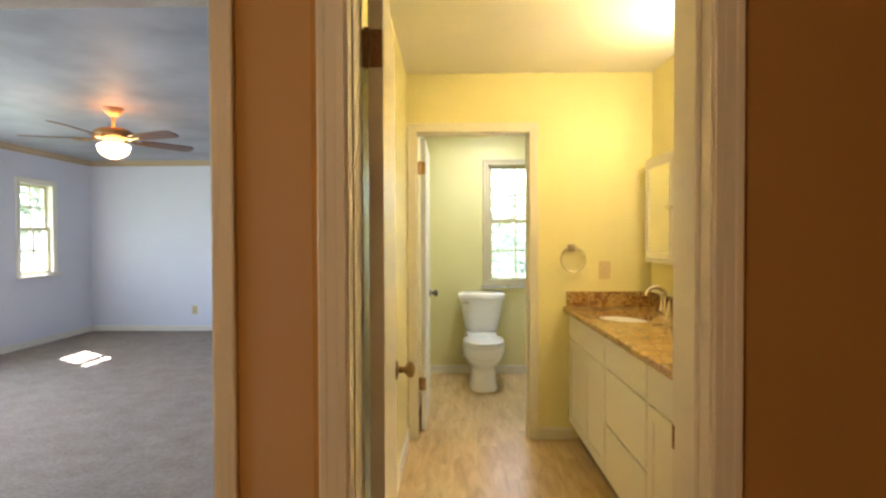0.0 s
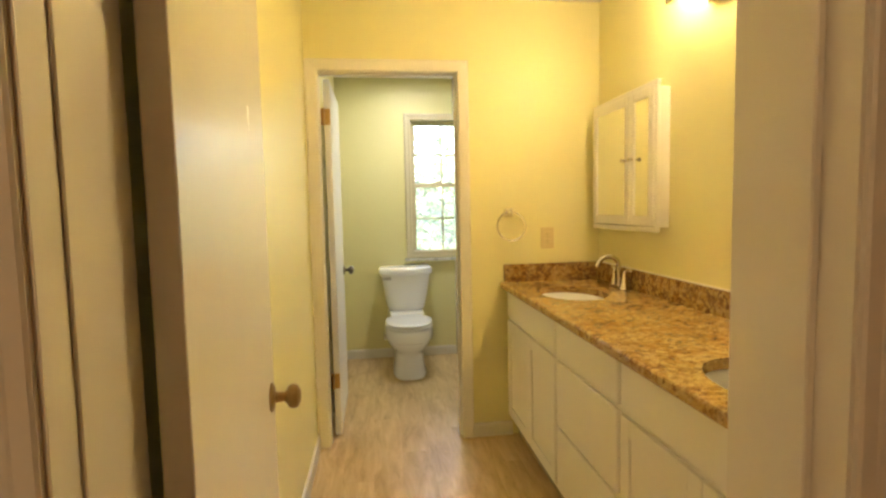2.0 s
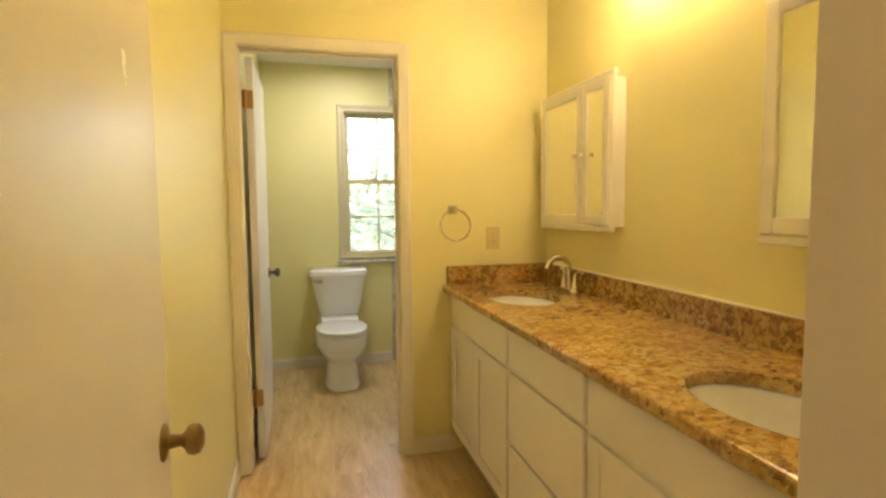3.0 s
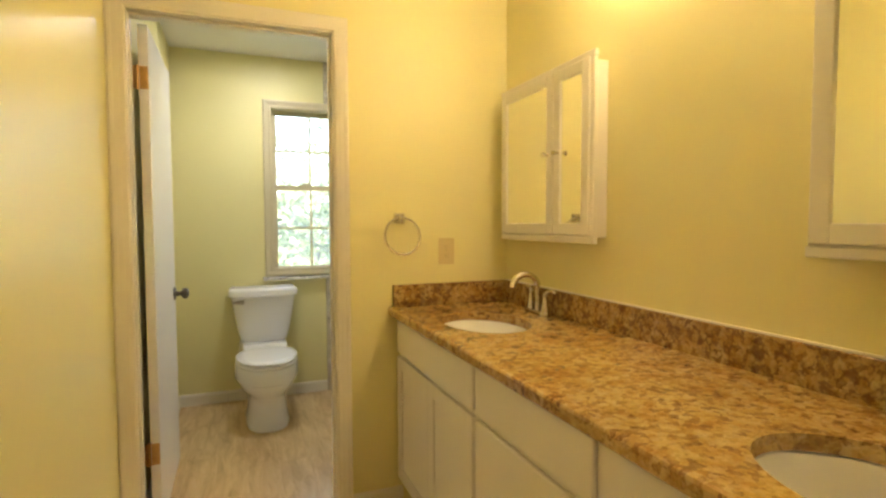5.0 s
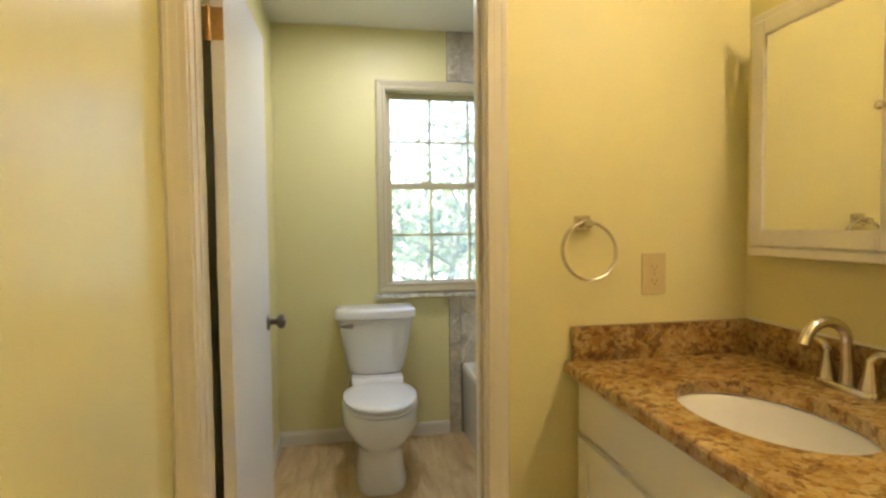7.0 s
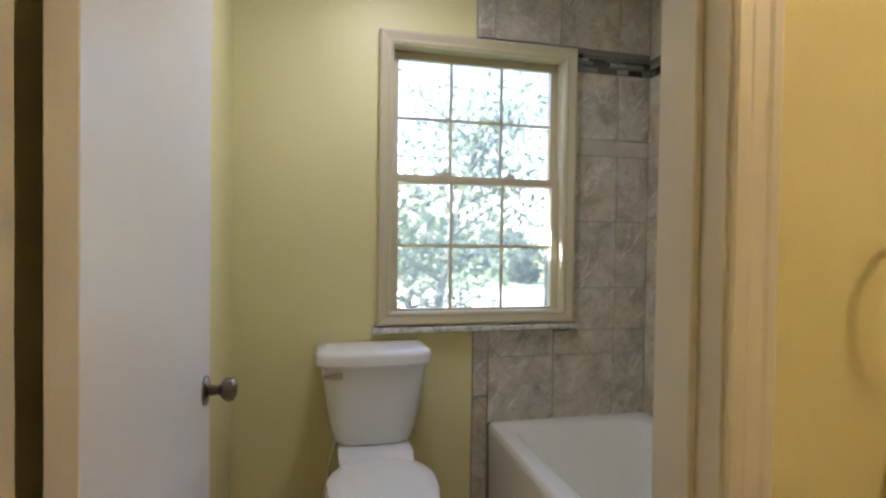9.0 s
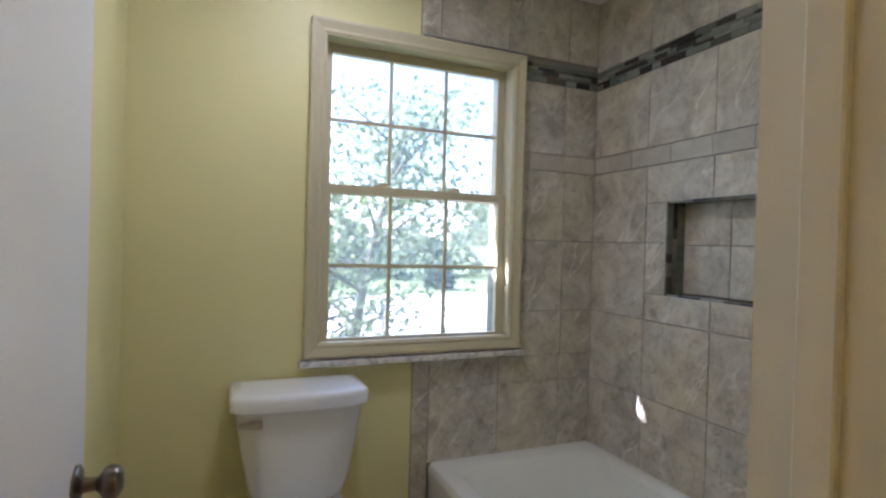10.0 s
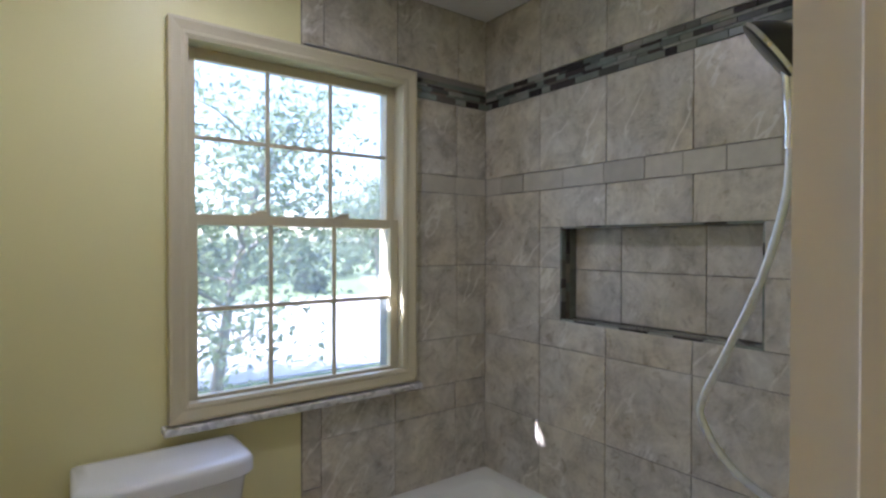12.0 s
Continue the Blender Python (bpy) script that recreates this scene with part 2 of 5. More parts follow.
def make_decor():
    m, nt, p = node_mat("grey_stone_strip")
    info = nt.nodes.new("ShaderNodeObjectInfo")
    c = ramp(nt, info.outputs["Random"], [(0.0, (0.40, 0.365, 0.31)), (0.30, (0.58, 0.54, 0.46)), (1.0, (0.64, 0.595, 0.505))])
    vec = coords(nt, jitter=6.0)
    c = mix_col(nt, 0.5, c, ramp(nt, tex_noise(nt, vec, 18, 5), [(0.3, (0.65, 0.65, 0.65)), (0.7, (1, 1, 1))]), "MULTIPLY")
    nt.links.new(c, p.inputs["Base Color"])
    p.inputs["Roughness"].default_value = 0.35
    return m


def make_sillstone():
    m, nt, p = node_mat("white_marble")
    vec = coords(nt)
    nt.links.new(ramp(nt, tex_noise(nt, vec, 14, 6, 0.6, 1.5), [(0.35, (0.42, 0.41, 0.40)), (0.55, (0.74, 0.73, 0.71)), (0.8, (0.82, 0.81, 0.79))]), p.inputs["Base Color"])
    p.inputs["Roughness"].default_value = 0.2
    return m


def make_carpet():
    m, nt, p = node_mat("taupe_carpet")
    vec = coords(nt)
    a = tex_noise(nt, vec, 5, 6, 0.7)
    b = tex_noise(nt, vec, 140, 3)
    c = ramp(nt, a, [(0.3, (0.36, 0.285, 0.235)), (0.7, (0.50, 0.41, 0.345))])
    tuft = tex_noise(nt, vec, 38, 5, 0.75)
    c = mix_col(nt, 0.8, c, ramp(nt, tuft, [(0.32, (0.55, 0.55, 0.55)), (0.66, (1, 1, 1))]), "MULTIPLY")
    c = mix_col(nt, 0.5, c, ramp(nt, b, [(0.3, (0.5, 0.5, 0.5)), (0.7, (1, 1, 1))]), "MULTIPLY")
    nt.links.new(c, p.inputs["Base Color"])
    p.inputs["Roughness"].default_value = 0.95
    bump(nt, p, b, 0.8, 0.006)
    return m


def make_wood(name, dark, lite, along=(1, 12, 12)):
    m, nt, p = node_mat(name)
    vec = coords(nt, along)
    nt.links.new(ramp(nt, tex_noise(nt, vec, 3, 6, 0.6, 0.8), [(0.3, dark), (0.7, lite)]), p.inputs["Base Color"])
    p.inputs["Roughness"].default_value = 0.35
    return m


def make_leaf(name, dark, lite):
    m, nt, p = node_mat(name)
    geo = nt.nodes.new("ShaderNodeNewGeometry")
    c = ramp(nt, geo.outputs["Random Per Island"], [(0.0, dark), (1.0, lite)])
    nt.links.new(c, p.inputs["Base Color"])
    p.inputs["Roughness"].default_value = 0.5
    tl = nt.nodes.new("ShaderNodeBsdfTranslucent")
    nt.links.new(c, tl.inputs[0])
    mx = nt.nodes.new("ShaderNodeMixShader")
    mx.inputs[0].default_value = 0.72
    nt.links.new(p.outputs[0], mx.inputs[1])
    nt.links.new(tl.outputs[0], mx.inputs[2])
    nt.links.new(mx.outputs[0], nt.nodes["Material Output"].inputs[0])
    return m


def make_ground(name, dark, lite, scale=3.0):
    m, nt, p = node_mat(name)
    vec = coords(nt)
    c = ramp(nt, tex_noise(nt, vec, scale, 8, 0.7), [(0.3, dark), (0.7, lite)])
    nt.links.new(c, p.inputs["Base Color"])
    p.inputs["Roughness"].default_value = 0.9
    return m


MIRROR, GLASS, GRANITE, PLANK = make_mirror(), make_glass("window_glass", 0.11), make_granite("gold_granite", 0.0), make_planks()
# the bedroom panes carry a thinner glare veil
THINVEILGLASS = make_glass("thin_veil_window_glass", 0.065)
# same stone as the slab, darkened to carry the splashes' shade
GRANITE_SHADED = make_granite("shaded_gold_granite", 0.125)
TILE, MOSAIC, DECOR, SILLSTONE, CARPET = make_tile(), make_mosaic(), make_decor(), make_sillstone(), make_carpet()
BLADEWOOD = make_wood("fan_blade_wood", (0.09, 0.045, 0.03), (0.17, 0.09, 0.06))
BARK = make_wood("tree_bark", (0.10, 0.08, 0.06), (0.22, 0.18, 0.14), (8, 8, 2))
LEAF = make_leaf("leaf_green", (0.12, 0.16, 0.09), (0.26, 0.31, 0.18))
DARKLEAF = make_leaf("dark_leaf_green", (0.035, 0.05, 0.035), (0.07, 0.09, 0.06))
FARLEAF = make_leaf("far_leaf_green", (0.16, 0.20, 0.13), (0.28, 0.31, 0.20))
GRASS = make_ground("lawn_grass", (0.10, 0.15, 0.05), (0.19, 0.24, 0.09))
DRIVE = make_ground("pale_concrete", (0.42, 0.41, 0.39), (0.52, 0.51, 0.48))
SHINGLE = make_ground("roof_shingle", (0.07, 0.065, 0.06), (0.12, 0.11, 0.10), 9)


# ---- mesh helpers ----
def finish(name, bm, material, smooth=False):
    me = bpy.data.meshes.new(name)
    bmesh.ops.recalc_face_normals(bm, faces=bm.faces[:])
    if smooth:
        for f in bm.faces:
            f.smooth = True
    bm.to_mesh(me)
    bm.free()
    if smooth:
        me.set_sharp_from_angle(angle=radians(38))
    me.materials.append(material)
    return new(name, me)


def structure(name, bm, material, label="", category="", smooth=False):
    return tagged(finish(name, bm, material, smooth), label, category or name.rsplit("_", 1)[0].replace("_", " "), "", "structure")


def thing(name, at, label, category, group="", kind=""):
    ob = new(name)
    ob.empty_display_size = 0.05
    ob.location = at
    return tagged(ob, label, category, group, kind)


def attach(ob, parent):
    ob.parent = parent
    if parent.parent is None and parent.type == "EMPTY":
        ob.matrix_parent_inverse = Matrix.Translation(parent.location).inverted()
    return ob


def part(name, bm, material, parent, label="", smooth=False):
    return tagged(attach(finish(name, bm, material, smooth), parent), label)


def box(bm, x0, x1, y0, y1, z0, z1, bevel=0.0, seg=1):
    made = bmesh.ops.create_cube(bm, size=1.0, matrix=Matrix.Translation(((x0 + x1) / 2, (y0 + y1) / 2, (z0 + z1) / 2)) @ Matrix.Diagonal((x1 - x0, y1 - y0, z1 - z0, 1)))
    if bevel:
        es = {e for v in made["verts"] for e in v.link_edges}
        bmesh.ops.bevel(bm, geom=list(es), offset=bevel, segments=seg, affect="EDGES", profile=0.5)
    return bm


def boxes(*rows, bevel=0.0):
    bm = bmesh.new()
    for r in rows:
        box(bm, *r, bevel=bevel)
    return bm


def lathe(bm, profile, m=Matrix(), n=24):
    """Turns (radius, height) pairs about z, then places them by m."""
    rings = []
    for r, h in profile:
        if r < 1e-6:
            rings.append([bm.verts.new(m @ Vector((0, 0, h)))])
        else:
            rings.append([bm.verts.new(m @ Vector((r * math.cos(a), r * math.sin(a), h))) for a in (2 * math.pi * k / n for k in range(n))])
    for a, b in zip(rings, rings[1:]):
        for k in range(n):
            q = [a[k % len(a)], a[(k + 1) % len(a)], b[(k + 1) % len(b)], b[k % len(b)]]
            q = list(dict.fromkeys(q))
            if len(q) >= 3:
                bm.faces.new(q)
    for ring in (rings[0], rings[-1]):
        if len(ring) > 2:
            bm.faces.new(ring)
    return bm


def loft(bm, rings, closed=True, caps=True):
    vs = [[bm.verts.new(p) for p in ring] for ring in rings]
    n = len(vs[0])
    for a, b in zip(vs, vs[1:]):
        for k in range(n if closed else n - 1):
            bm.faces.new((a[k], a[(k + 1) % n], b[(k + 1) % n], b[k]))
    if caps:
        bm.faces.new(vs[0])
        bm.faces.new(vs[-1])
    return bm


def tube(bm, pts, radius, n=10):
    """A round tube through points; radius may be a list."""
    pts = [Vector(p) for p in pts]
    rad = radius if isinstance(radius, (list, tuple)) else [radius] * len(pts)
    rings, side = [], None
    for k, p in enumerate(pts):
        way = (pts[min(k + 1, len(pts) - 1)] - pts[max(k - 1, 0)]).normalized()
        if side is None:
            side = way.cross(Vector((0, 0, 1)) if abs(way.z) < 0.9 else Vector((1, 0, 0))).normalized()
        side = (side - way * side.dot(way)).normalized()
        up = way.cross(side)
        rings.append([p + rad[k] * (math.cos(a) * side + math.sin(a) * up) for a in (2 * math.pi * j / n for j in range(n))])
    return loft(bm, rings)


def spline(pts, n=8):
    """Catmull-Rom through the points."""
    p = [Vector(pts[0])] + [Vector(q) for q in pts] + [Vector(pts[-1])]
    out = []
    for k in range(1, len(p) - 2):
        for j in range(n):
            t = j / n
            a, b, c, d = p[k - 1], p[k], p[k + 1], p[k + 2]
            out.append(0.5 * (2 * b + (c - a) * t + (2 * a - 5 * b + 4 * c - d) * t * t + (3 * b - a - 3 * c + d) * t ** 3))
    return out + [p[-2]]


CASING = [(0.0, 0.0), (0.0, 0.008), (0.003, 0.0105), (0.018, 0.0115), (0.021, 0.0125), (0.038, 0.0145), (0.043, 0.0165), (0.053, 0.0175), (0.057, 0.0145), (0.057, 0.0)]


def casing_door(bm, a0, a1, z1, face, out, axis="y", profile=CASING, z0=0.0):
    """Three-sided moulded casing round an opening a0..a1 wide; face: the wall's plane, out: which way it stands proud."""
    rings = []
    for px, pz in ((a0, z0), (a0, z1), (a1, z1), (a1, z0)):
        ring = []
        for u, v in profile:
            a = px - u if px == a0 else px + u
            z = pz + u if pz == z1 else pz
            ring.append((a, face + out * v, z) if axis == "y" else (face + out * v, a, z))
        rings.append(ring)
    return loft(bm, rings)


def casing_window(bm, a0, a1, z0, z1, face, out, axis="y", profile=CASING):
    rings = []
    for px, pz in ((a0, z0), (a0, z1), (a1, z1), (a1, z0), (a0, z0)):
        ring = []
        for u, v in profile:
            a = px - u if px == a0 else px + u
            z = pz + u if pz == z1 else pz - u
            ring.append((a, face + out * v, z) if axis == "y" else (face + out * v, a, z))
        rings.append(ring)
    return loft(bm, rings, caps=False)


BASE = [(0.0, 0.0), (0.012, 0.0), (0.012, 0.062), (0.009, 0.072), (0.005, 0.078), (0.0, 0.08)]


def baseboard(bm, p, q, nx, ny):
    """A baseboard from p to q whose face looks towards (nx, ny)."""
    return loft(bm, [[(x + nx * d, y + ny * d, h) for d, h in BASE] for x, y in (p, q)])


# ---- the place in numbers ----
CEIL = 2.435
HALL_Y, BATH_Y = 1.06, 1.228
LEFT_X, RIGHT_X = -0.04, 1.583
END_Y, END_Y2 = 3.50, 3.616
TUB_X, FAR_Y = 1.868, 5.248
TLEFT_X = -0.01
D1 = (0.0415, 0.776, 2.045)
D2 = (0.026, 0.770, 2.045)
W1 = (0.615, 1.425, 0.900, 2.085)
BED_X0, BED_X1, BED_Y0, BED_Y1, BED_Z = -5.05, -0.20, 1.44, 7.70, 2.50
BD = (-1.16, -0.352, 1.985)
BW = (6.40, 6.96, 0.90, 2.07)


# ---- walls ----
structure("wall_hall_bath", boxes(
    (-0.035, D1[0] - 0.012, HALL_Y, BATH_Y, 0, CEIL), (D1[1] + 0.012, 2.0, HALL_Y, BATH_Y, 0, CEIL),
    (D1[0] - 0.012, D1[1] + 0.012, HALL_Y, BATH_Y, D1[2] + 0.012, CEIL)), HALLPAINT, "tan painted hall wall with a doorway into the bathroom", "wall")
structure("wall_bath_south", boxes(
    (LEFT_X, D1[0] - 0.012, BATH_Y, BATH_Y + 0.006, 0, CEIL), (D1[1] + 0.012, RIGHT_X, BATH_Y, BATH_Y + 0.006, 0, CEIL),
    (D1[0] - 0.012, D1[1] + 0.012, BATH_Y, BATH_Y + 0.006, D1[2] + 0.012, CEIL)), YELLOW, "yellow painted bathroom wall round the doorway", "wall")
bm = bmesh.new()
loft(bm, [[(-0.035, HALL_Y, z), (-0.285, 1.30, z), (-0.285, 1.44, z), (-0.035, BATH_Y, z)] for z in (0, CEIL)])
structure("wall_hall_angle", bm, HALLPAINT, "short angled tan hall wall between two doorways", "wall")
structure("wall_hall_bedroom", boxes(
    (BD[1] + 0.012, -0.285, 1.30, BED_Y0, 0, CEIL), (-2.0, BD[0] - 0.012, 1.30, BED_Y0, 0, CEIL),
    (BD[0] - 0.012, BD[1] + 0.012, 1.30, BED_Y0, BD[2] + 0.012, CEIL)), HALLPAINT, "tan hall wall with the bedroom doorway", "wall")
structure("wall_bath_west", boxes((LEFT_X - 0.12, LEFT_X, BATH_Y, END_Y, 0, CEIL)), YELLOWGLOSS, "glossy yellow painted bathroom side wall", "wall")
structure("wall_bath_east", boxes((RIGHT_X, RIGHT_X + 0.12, BATH_Y, END_Y, 0, CEIL)), YELLOW, "yellow painted wall behind the double vanity", "wall")
structure("wall_bath_north", boxes(
    (LEFT_X - 0.12, D2[0] - 0.012, END_Y, END_Y2, 0, CEIL), (D2[1] + 0.012, 2.0, END_Y, END_Y2, 0, CEIL),
    (D2[0] - 0.012, D2[1] + 0.012, END_Y, END_Y2, D2[2] + 0.012, CEIL)), YELLOW, "yellow painted wall with the toilet room doorway", "wall")
structure("wall_toilet_west", boxes((TLEFT_X - 0.12, TLEFT_X, END_Y2, FAR_Y, 0, CEIL)), YELLOW, "yellow painted wall behind the open door", "wall")
structure("wall_toilet_north", boxes(
    (TLEFT_X - 0.12, W1[0], FAR_Y, FAR_Y + 0.16, 0, CEIL), (W1[1], TUB_X + 0.12, FAR_Y, FAR_Y + 0.16, 0, CEIL),
    (W1[0], W1[1], FAR_Y, FAR_Y + 0.16, 0, W1[2]), (W1[0], W1[1], FAR_Y, FAR_Y + 0.16, W1[3], CEIL)), YELLOW, "pale yellow painted outer wall with a window", "wall")
NI = (4.08, 4.805, 1.143, 1.503)
tub_wall = structure("wall_tub_east", boxes(
    (TUB_X, TUB_X + 0.12, END_Y2, NI[0], 0, CEIL), (TUB_X, TUB_X + 0.12, NI[1], FAR_Y, 0, CEIL),
    (TUB_X, TUB_X + 0.12, NI[0], NI[1], 0, NI[2]), (TUB_X, TUB_X + 0.12, NI[0], NI[1], NI[3], CEIL),
    (TUB_X + 0.088, TUB_X + 0.12, NI[0], NI[1], NI[2], NI[3])), GROUT, "grouted tub wall with a recessed niche", "wall")
tub_north = structure("wall_tub_north", boxes(
    (1.0, 1.47, FAR_Y - 0.003, FAR_Y, 2.13, CEIL), (1.469, TUB_X, FAR_Y - 0.003, FAR_Y, 0.0, 2.13),
    (1.47, TUB_X, FAR_Y - 0.003, FAR_Y, 2.13, CEIL), (1.0, 1.469, FAR_Y - 0.003, FAR_Y, 0.0, 0.85)), GROUT, "grout bed of the tiled window wall", "wall")
structure("floor", boxes((LEFT_X, RIGHT_X, HALL_Y + 0.06, END_Y, -0.05, -0.006), (LEFT_X, TUB_X, END_Y, FAR_Y, -0.05, -0.006)), SLOTBROWN, "brown underlay below the vinyl planks", "floor")
structure("floor_hall", boxes((-2.0, 2.0, -1.6, HALL_Y + 0.06, -0.05, 0.0)), CARPET, "taupe carpet of the hall", "floor")
structure("floor_bedroom", boxes((BED_X0, BED_X1, 1.30, BED_Y1, -0.05, 0.001)), CARPET, "taupe bedroom carpet", "floor")
structure("ceiling", boxes((LEFT_X - 0.1, RIGHT_X + 0.1, BATH_Y, END_Y, CEIL, CEIL + 0.1)), CEILING, "white painted bathroom ceiling", "ceiling")
structure("ceiling_toilet", boxes((TLEFT_X - 0.1, TUB_X + 0.1, END_Y2, FAR_Y, CEIL, CEIL + 0.1)), CEILING, "white painted toilet room ceiling", "ceiling")
structure("ceiling_hall", boxes((-2.0, 2.0, -1.6, 1.44, CEIL, CEIL + 0.1)), CEILING, "hall ceiling", "ceiling")
structure("ceiling_bedroom", boxes((BED_X0, BED_X1, BED_Y0, BED_Y1, BED_Z, BED_Z + 0.1)), BEDCEIL_SHADED, "bedroom ceiling with shade put into its mottled grey", "ceiling")
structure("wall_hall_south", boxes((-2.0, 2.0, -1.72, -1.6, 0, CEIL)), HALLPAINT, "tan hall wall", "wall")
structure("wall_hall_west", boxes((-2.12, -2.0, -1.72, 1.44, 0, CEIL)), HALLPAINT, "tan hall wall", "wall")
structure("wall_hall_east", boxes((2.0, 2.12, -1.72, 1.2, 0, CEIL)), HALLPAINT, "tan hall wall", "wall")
structure("wall_bedroom_north", boxes((BED_X0 - 0.15, BED_X1 + 0.15, BED_Y1, BED_Y1 + 0.15, 0, BED_Z)), BLUEPAINT, "pale grey blue bedroom wall", "wall")
structure("wall_bedroom_east", boxes((BED_X1, BED_X1 + 0.036, BED_Y0 + 0.006, BED_Y1, 0, BED_Z)), BLUEPAINT, "pale grey blue bedroom wall", "wall")
structure("wall_bedroom_south", boxes(
    (BED_X0, BD[0] - 0.012, BED_Y0, BED_Y0 + 0.005, 0, BED_Z), (BD[1] + 0.012, BED_X1, BED_Y0, BED_Y0 + 0.005, 0, BED_Z),
    (BD[0] - 0.012, BD[1] + 0.012, BED_Y0, BED_Y0 + 0.005, BD[2] + 0.012, BED_Z)), BLUEPAINT, "pale grey blue wall round the bedroom doorway", "wall")
# the opening from y 2.2 to 4.9 is unseen, added to let light in
structure("wall_bedroom_west", boxes(
    (BED_X0 - 0.15, BED_X0, BED_Y0, 2.2, 0, BED_Z), (BED_X0 - 0.15, BED_X0, 4.9, BW[0], 0, BED_Z), (BED_X0 - 0.15, BED_X0, BW[1], BED_Y1, 0, BED_Z),
    (BED_X0 - 0.15, BED_X0, 2.2, 4.9, 0, 0.6), (BED_X0 - 0.15, BED_X0, 2.2, 4.9, BW[3], BED_Z),
    (BED_X0 - 0.15, BED_X0, BW[0], BW[1], 0, BW[2]), (BED_X0 - 0.15, BED_X0, BW[0], BW[1], BW[3], BED_Z)), BLUEPAINT, "pale grey blue bedroom wall with a window and an added opening", "wall")


# ---- trim ----
def jamb(bm, x0, x1, z1, y0, y1, stop_y, left=0.011):
    box(bm, x0 - 0.012, x0, y0, y1, 0, z1 + 0.012)
    box(bm, x1, x1 + 0.012, y0, y1, 0, z1 + 0.012)
    box(bm, x0, x1, y0, y1, z1, z1 + 0.012)
    box(bm, x0, x0 + left, stop_y, stop_y + 0.035, 0, z1, 0.0015)
    box(bm, x1 - 0.011, x1, stop_y, stop_y + 0.035, 0, z1, 0.002)
    box(bm, x0 + left, x1 - 0.011, stop_y, stop_y + 0.035, z1 - 0.011, z1, 0.002)
    return bm


DOORTRIM = "cream painted moulded door casing"
structure("door_trim_hall", casing_door(bmesh.new(), D1[0] - 0.005, D1[1] + 0.005, D1[2] + 0.005, HALL_Y, -1), TRIM, DOORTRIM, "door trim")
structure("door_trim_bath", boxes((D1[1] + 0.005, D1[1] + 0.062, BATH_Y + 0.006, BATH_Y + 0.022, 0, D1[2] + 0.062), (D1[0] - 0.01, D1[1] + 0.005, BATH_Y + 0.006, BATH_Y + 0.022, D1[2] + 0.005, D1[2] + 0.062), bevel=0.004), TRIM, DOORTRIM, "door trim")
structure("door_jamb_bath", jamb(bmesh.new(), *D1, HALL_Y - 0.002, BATH_Y + 0.008, 1.10, 0.004), TRIM, "cream painted door jamb with a stop", "door jamb")
structure("door_trim_inner", casing_door(boxes((LEFT_X, D2[0] - 0.058, END_Y - 0.013, END_Y - 0.0005, 0, 2.10)), D2[0] - 0.005, D2[1] + 0.005, D2[2] + 0.005, END_Y, -1), TRIM, DOORTRIM, "door trim")
structure("door_trim_toilet", casing_door(bmesh.new(), D2[0] - 0.005, D2[1] + 0.005, D2[2] + 0.005, END_Y2, 1, profile=[(u, 0.45 * v) for u, v in CASING]), TRIM, DOORTRIM, "door trim")
structure("door_jamb_inner", jamb(bmesh.new(), *D2, END_Y - 0.002, END_Y2 + 0.002, 3.535, 0.005), TRIM, "cream painted door jamb with a stop", "door jamb")
structure("door_trim_bedroom", casing_door(bmesh.new(), BD[0] - 0.005, BD[1] + 0.005, BD[2] + 0.005, 1.30, -1), TRIM, DOORTRIM, "door trim")
structure("door_jamb_bedroom", jamb(bmesh.new(), *BD, 1.298, BED_Y0 + 0.008, 1.36), TRIM, "cream painted bedroom door jamb", "door jamb")
bm = bmesh.new()
baseboard(bm, (LEFT_X, BATH_Y + 0.03), (LEFT_X, END_Y), 1, 0)
baseboard(bm, (D2[1] + 0.063, END_Y), (1.06, END_Y), 0, -1)
baseboard(bm, (TLEFT_X + 0.01, FAR_Y), (0.999, FAR_Y), 0, -1)
baseboard(bm, (TLEFT_X, END_Y2 + 0.02), (TLEFT_X, FAR_Y), 1, 0)
structure("baseboard", bm, TRIM, "cream painted baseboard of the bathroom", "baseboard")
bm = bmesh.new()
baseboard(bm, (BED_X0, BED_Y0), (BED_X0, BED_Y1), 1, 0)
baseboard(bm, (BED_X0, BED_Y1), (BED_X1, BED_Y1), 0, -1)
structure("baseboard_bedroom", bm, TRIM, "white painted bedroom baseboard", "baseboard")
bm = bmesh.new()
crown = [(0.0, 0.0), (0.012, 0.0), (0.018, 0.02), (0.05, 0.055), (0.058, 0.075), (0.0, 0.075)]
for p, q, nx, ny in (((BED_X0, BED_Y0), (BED_X0, BED_Y1), 1, 0), ((BED_X0, BED_Y1), (BED_X1, BED_Y1), 0, -1)):
    loft(bm, [[(x + nx * d, y + ny * d, BED_Z - 0.075 + h) for d, h in crown] for x, y in (p, q)])
structure("trim_crown", bm, CROWN, "tan crown moulding under the bedroom ceiling", "trim")


# ---- doors ----
def knob_set(parent, at, out, material, label):
    """A round door knob with rosette at a point of the face; out: unit vector away from the face."""
    m = Matrix.Translation(at) @ Vector(out).to_track_quat("Z", "Y").to_matrix().to_4x4()
    prof = [(0.0, 0.0), (0.034, 0.0), (0.034, 0.004), (0.028, 0.008), (0.013, 0.011), (0.011, 0.03), (0.016, 0.036), (0.026, 0.042), (0.029, 0.052), (0.026, 0.062), (0.014, 0.069), (0.0, 0.07)]
    return part("door_knob", lathe(bmesh.new(), prof, m, 28), material, parent, label, True)


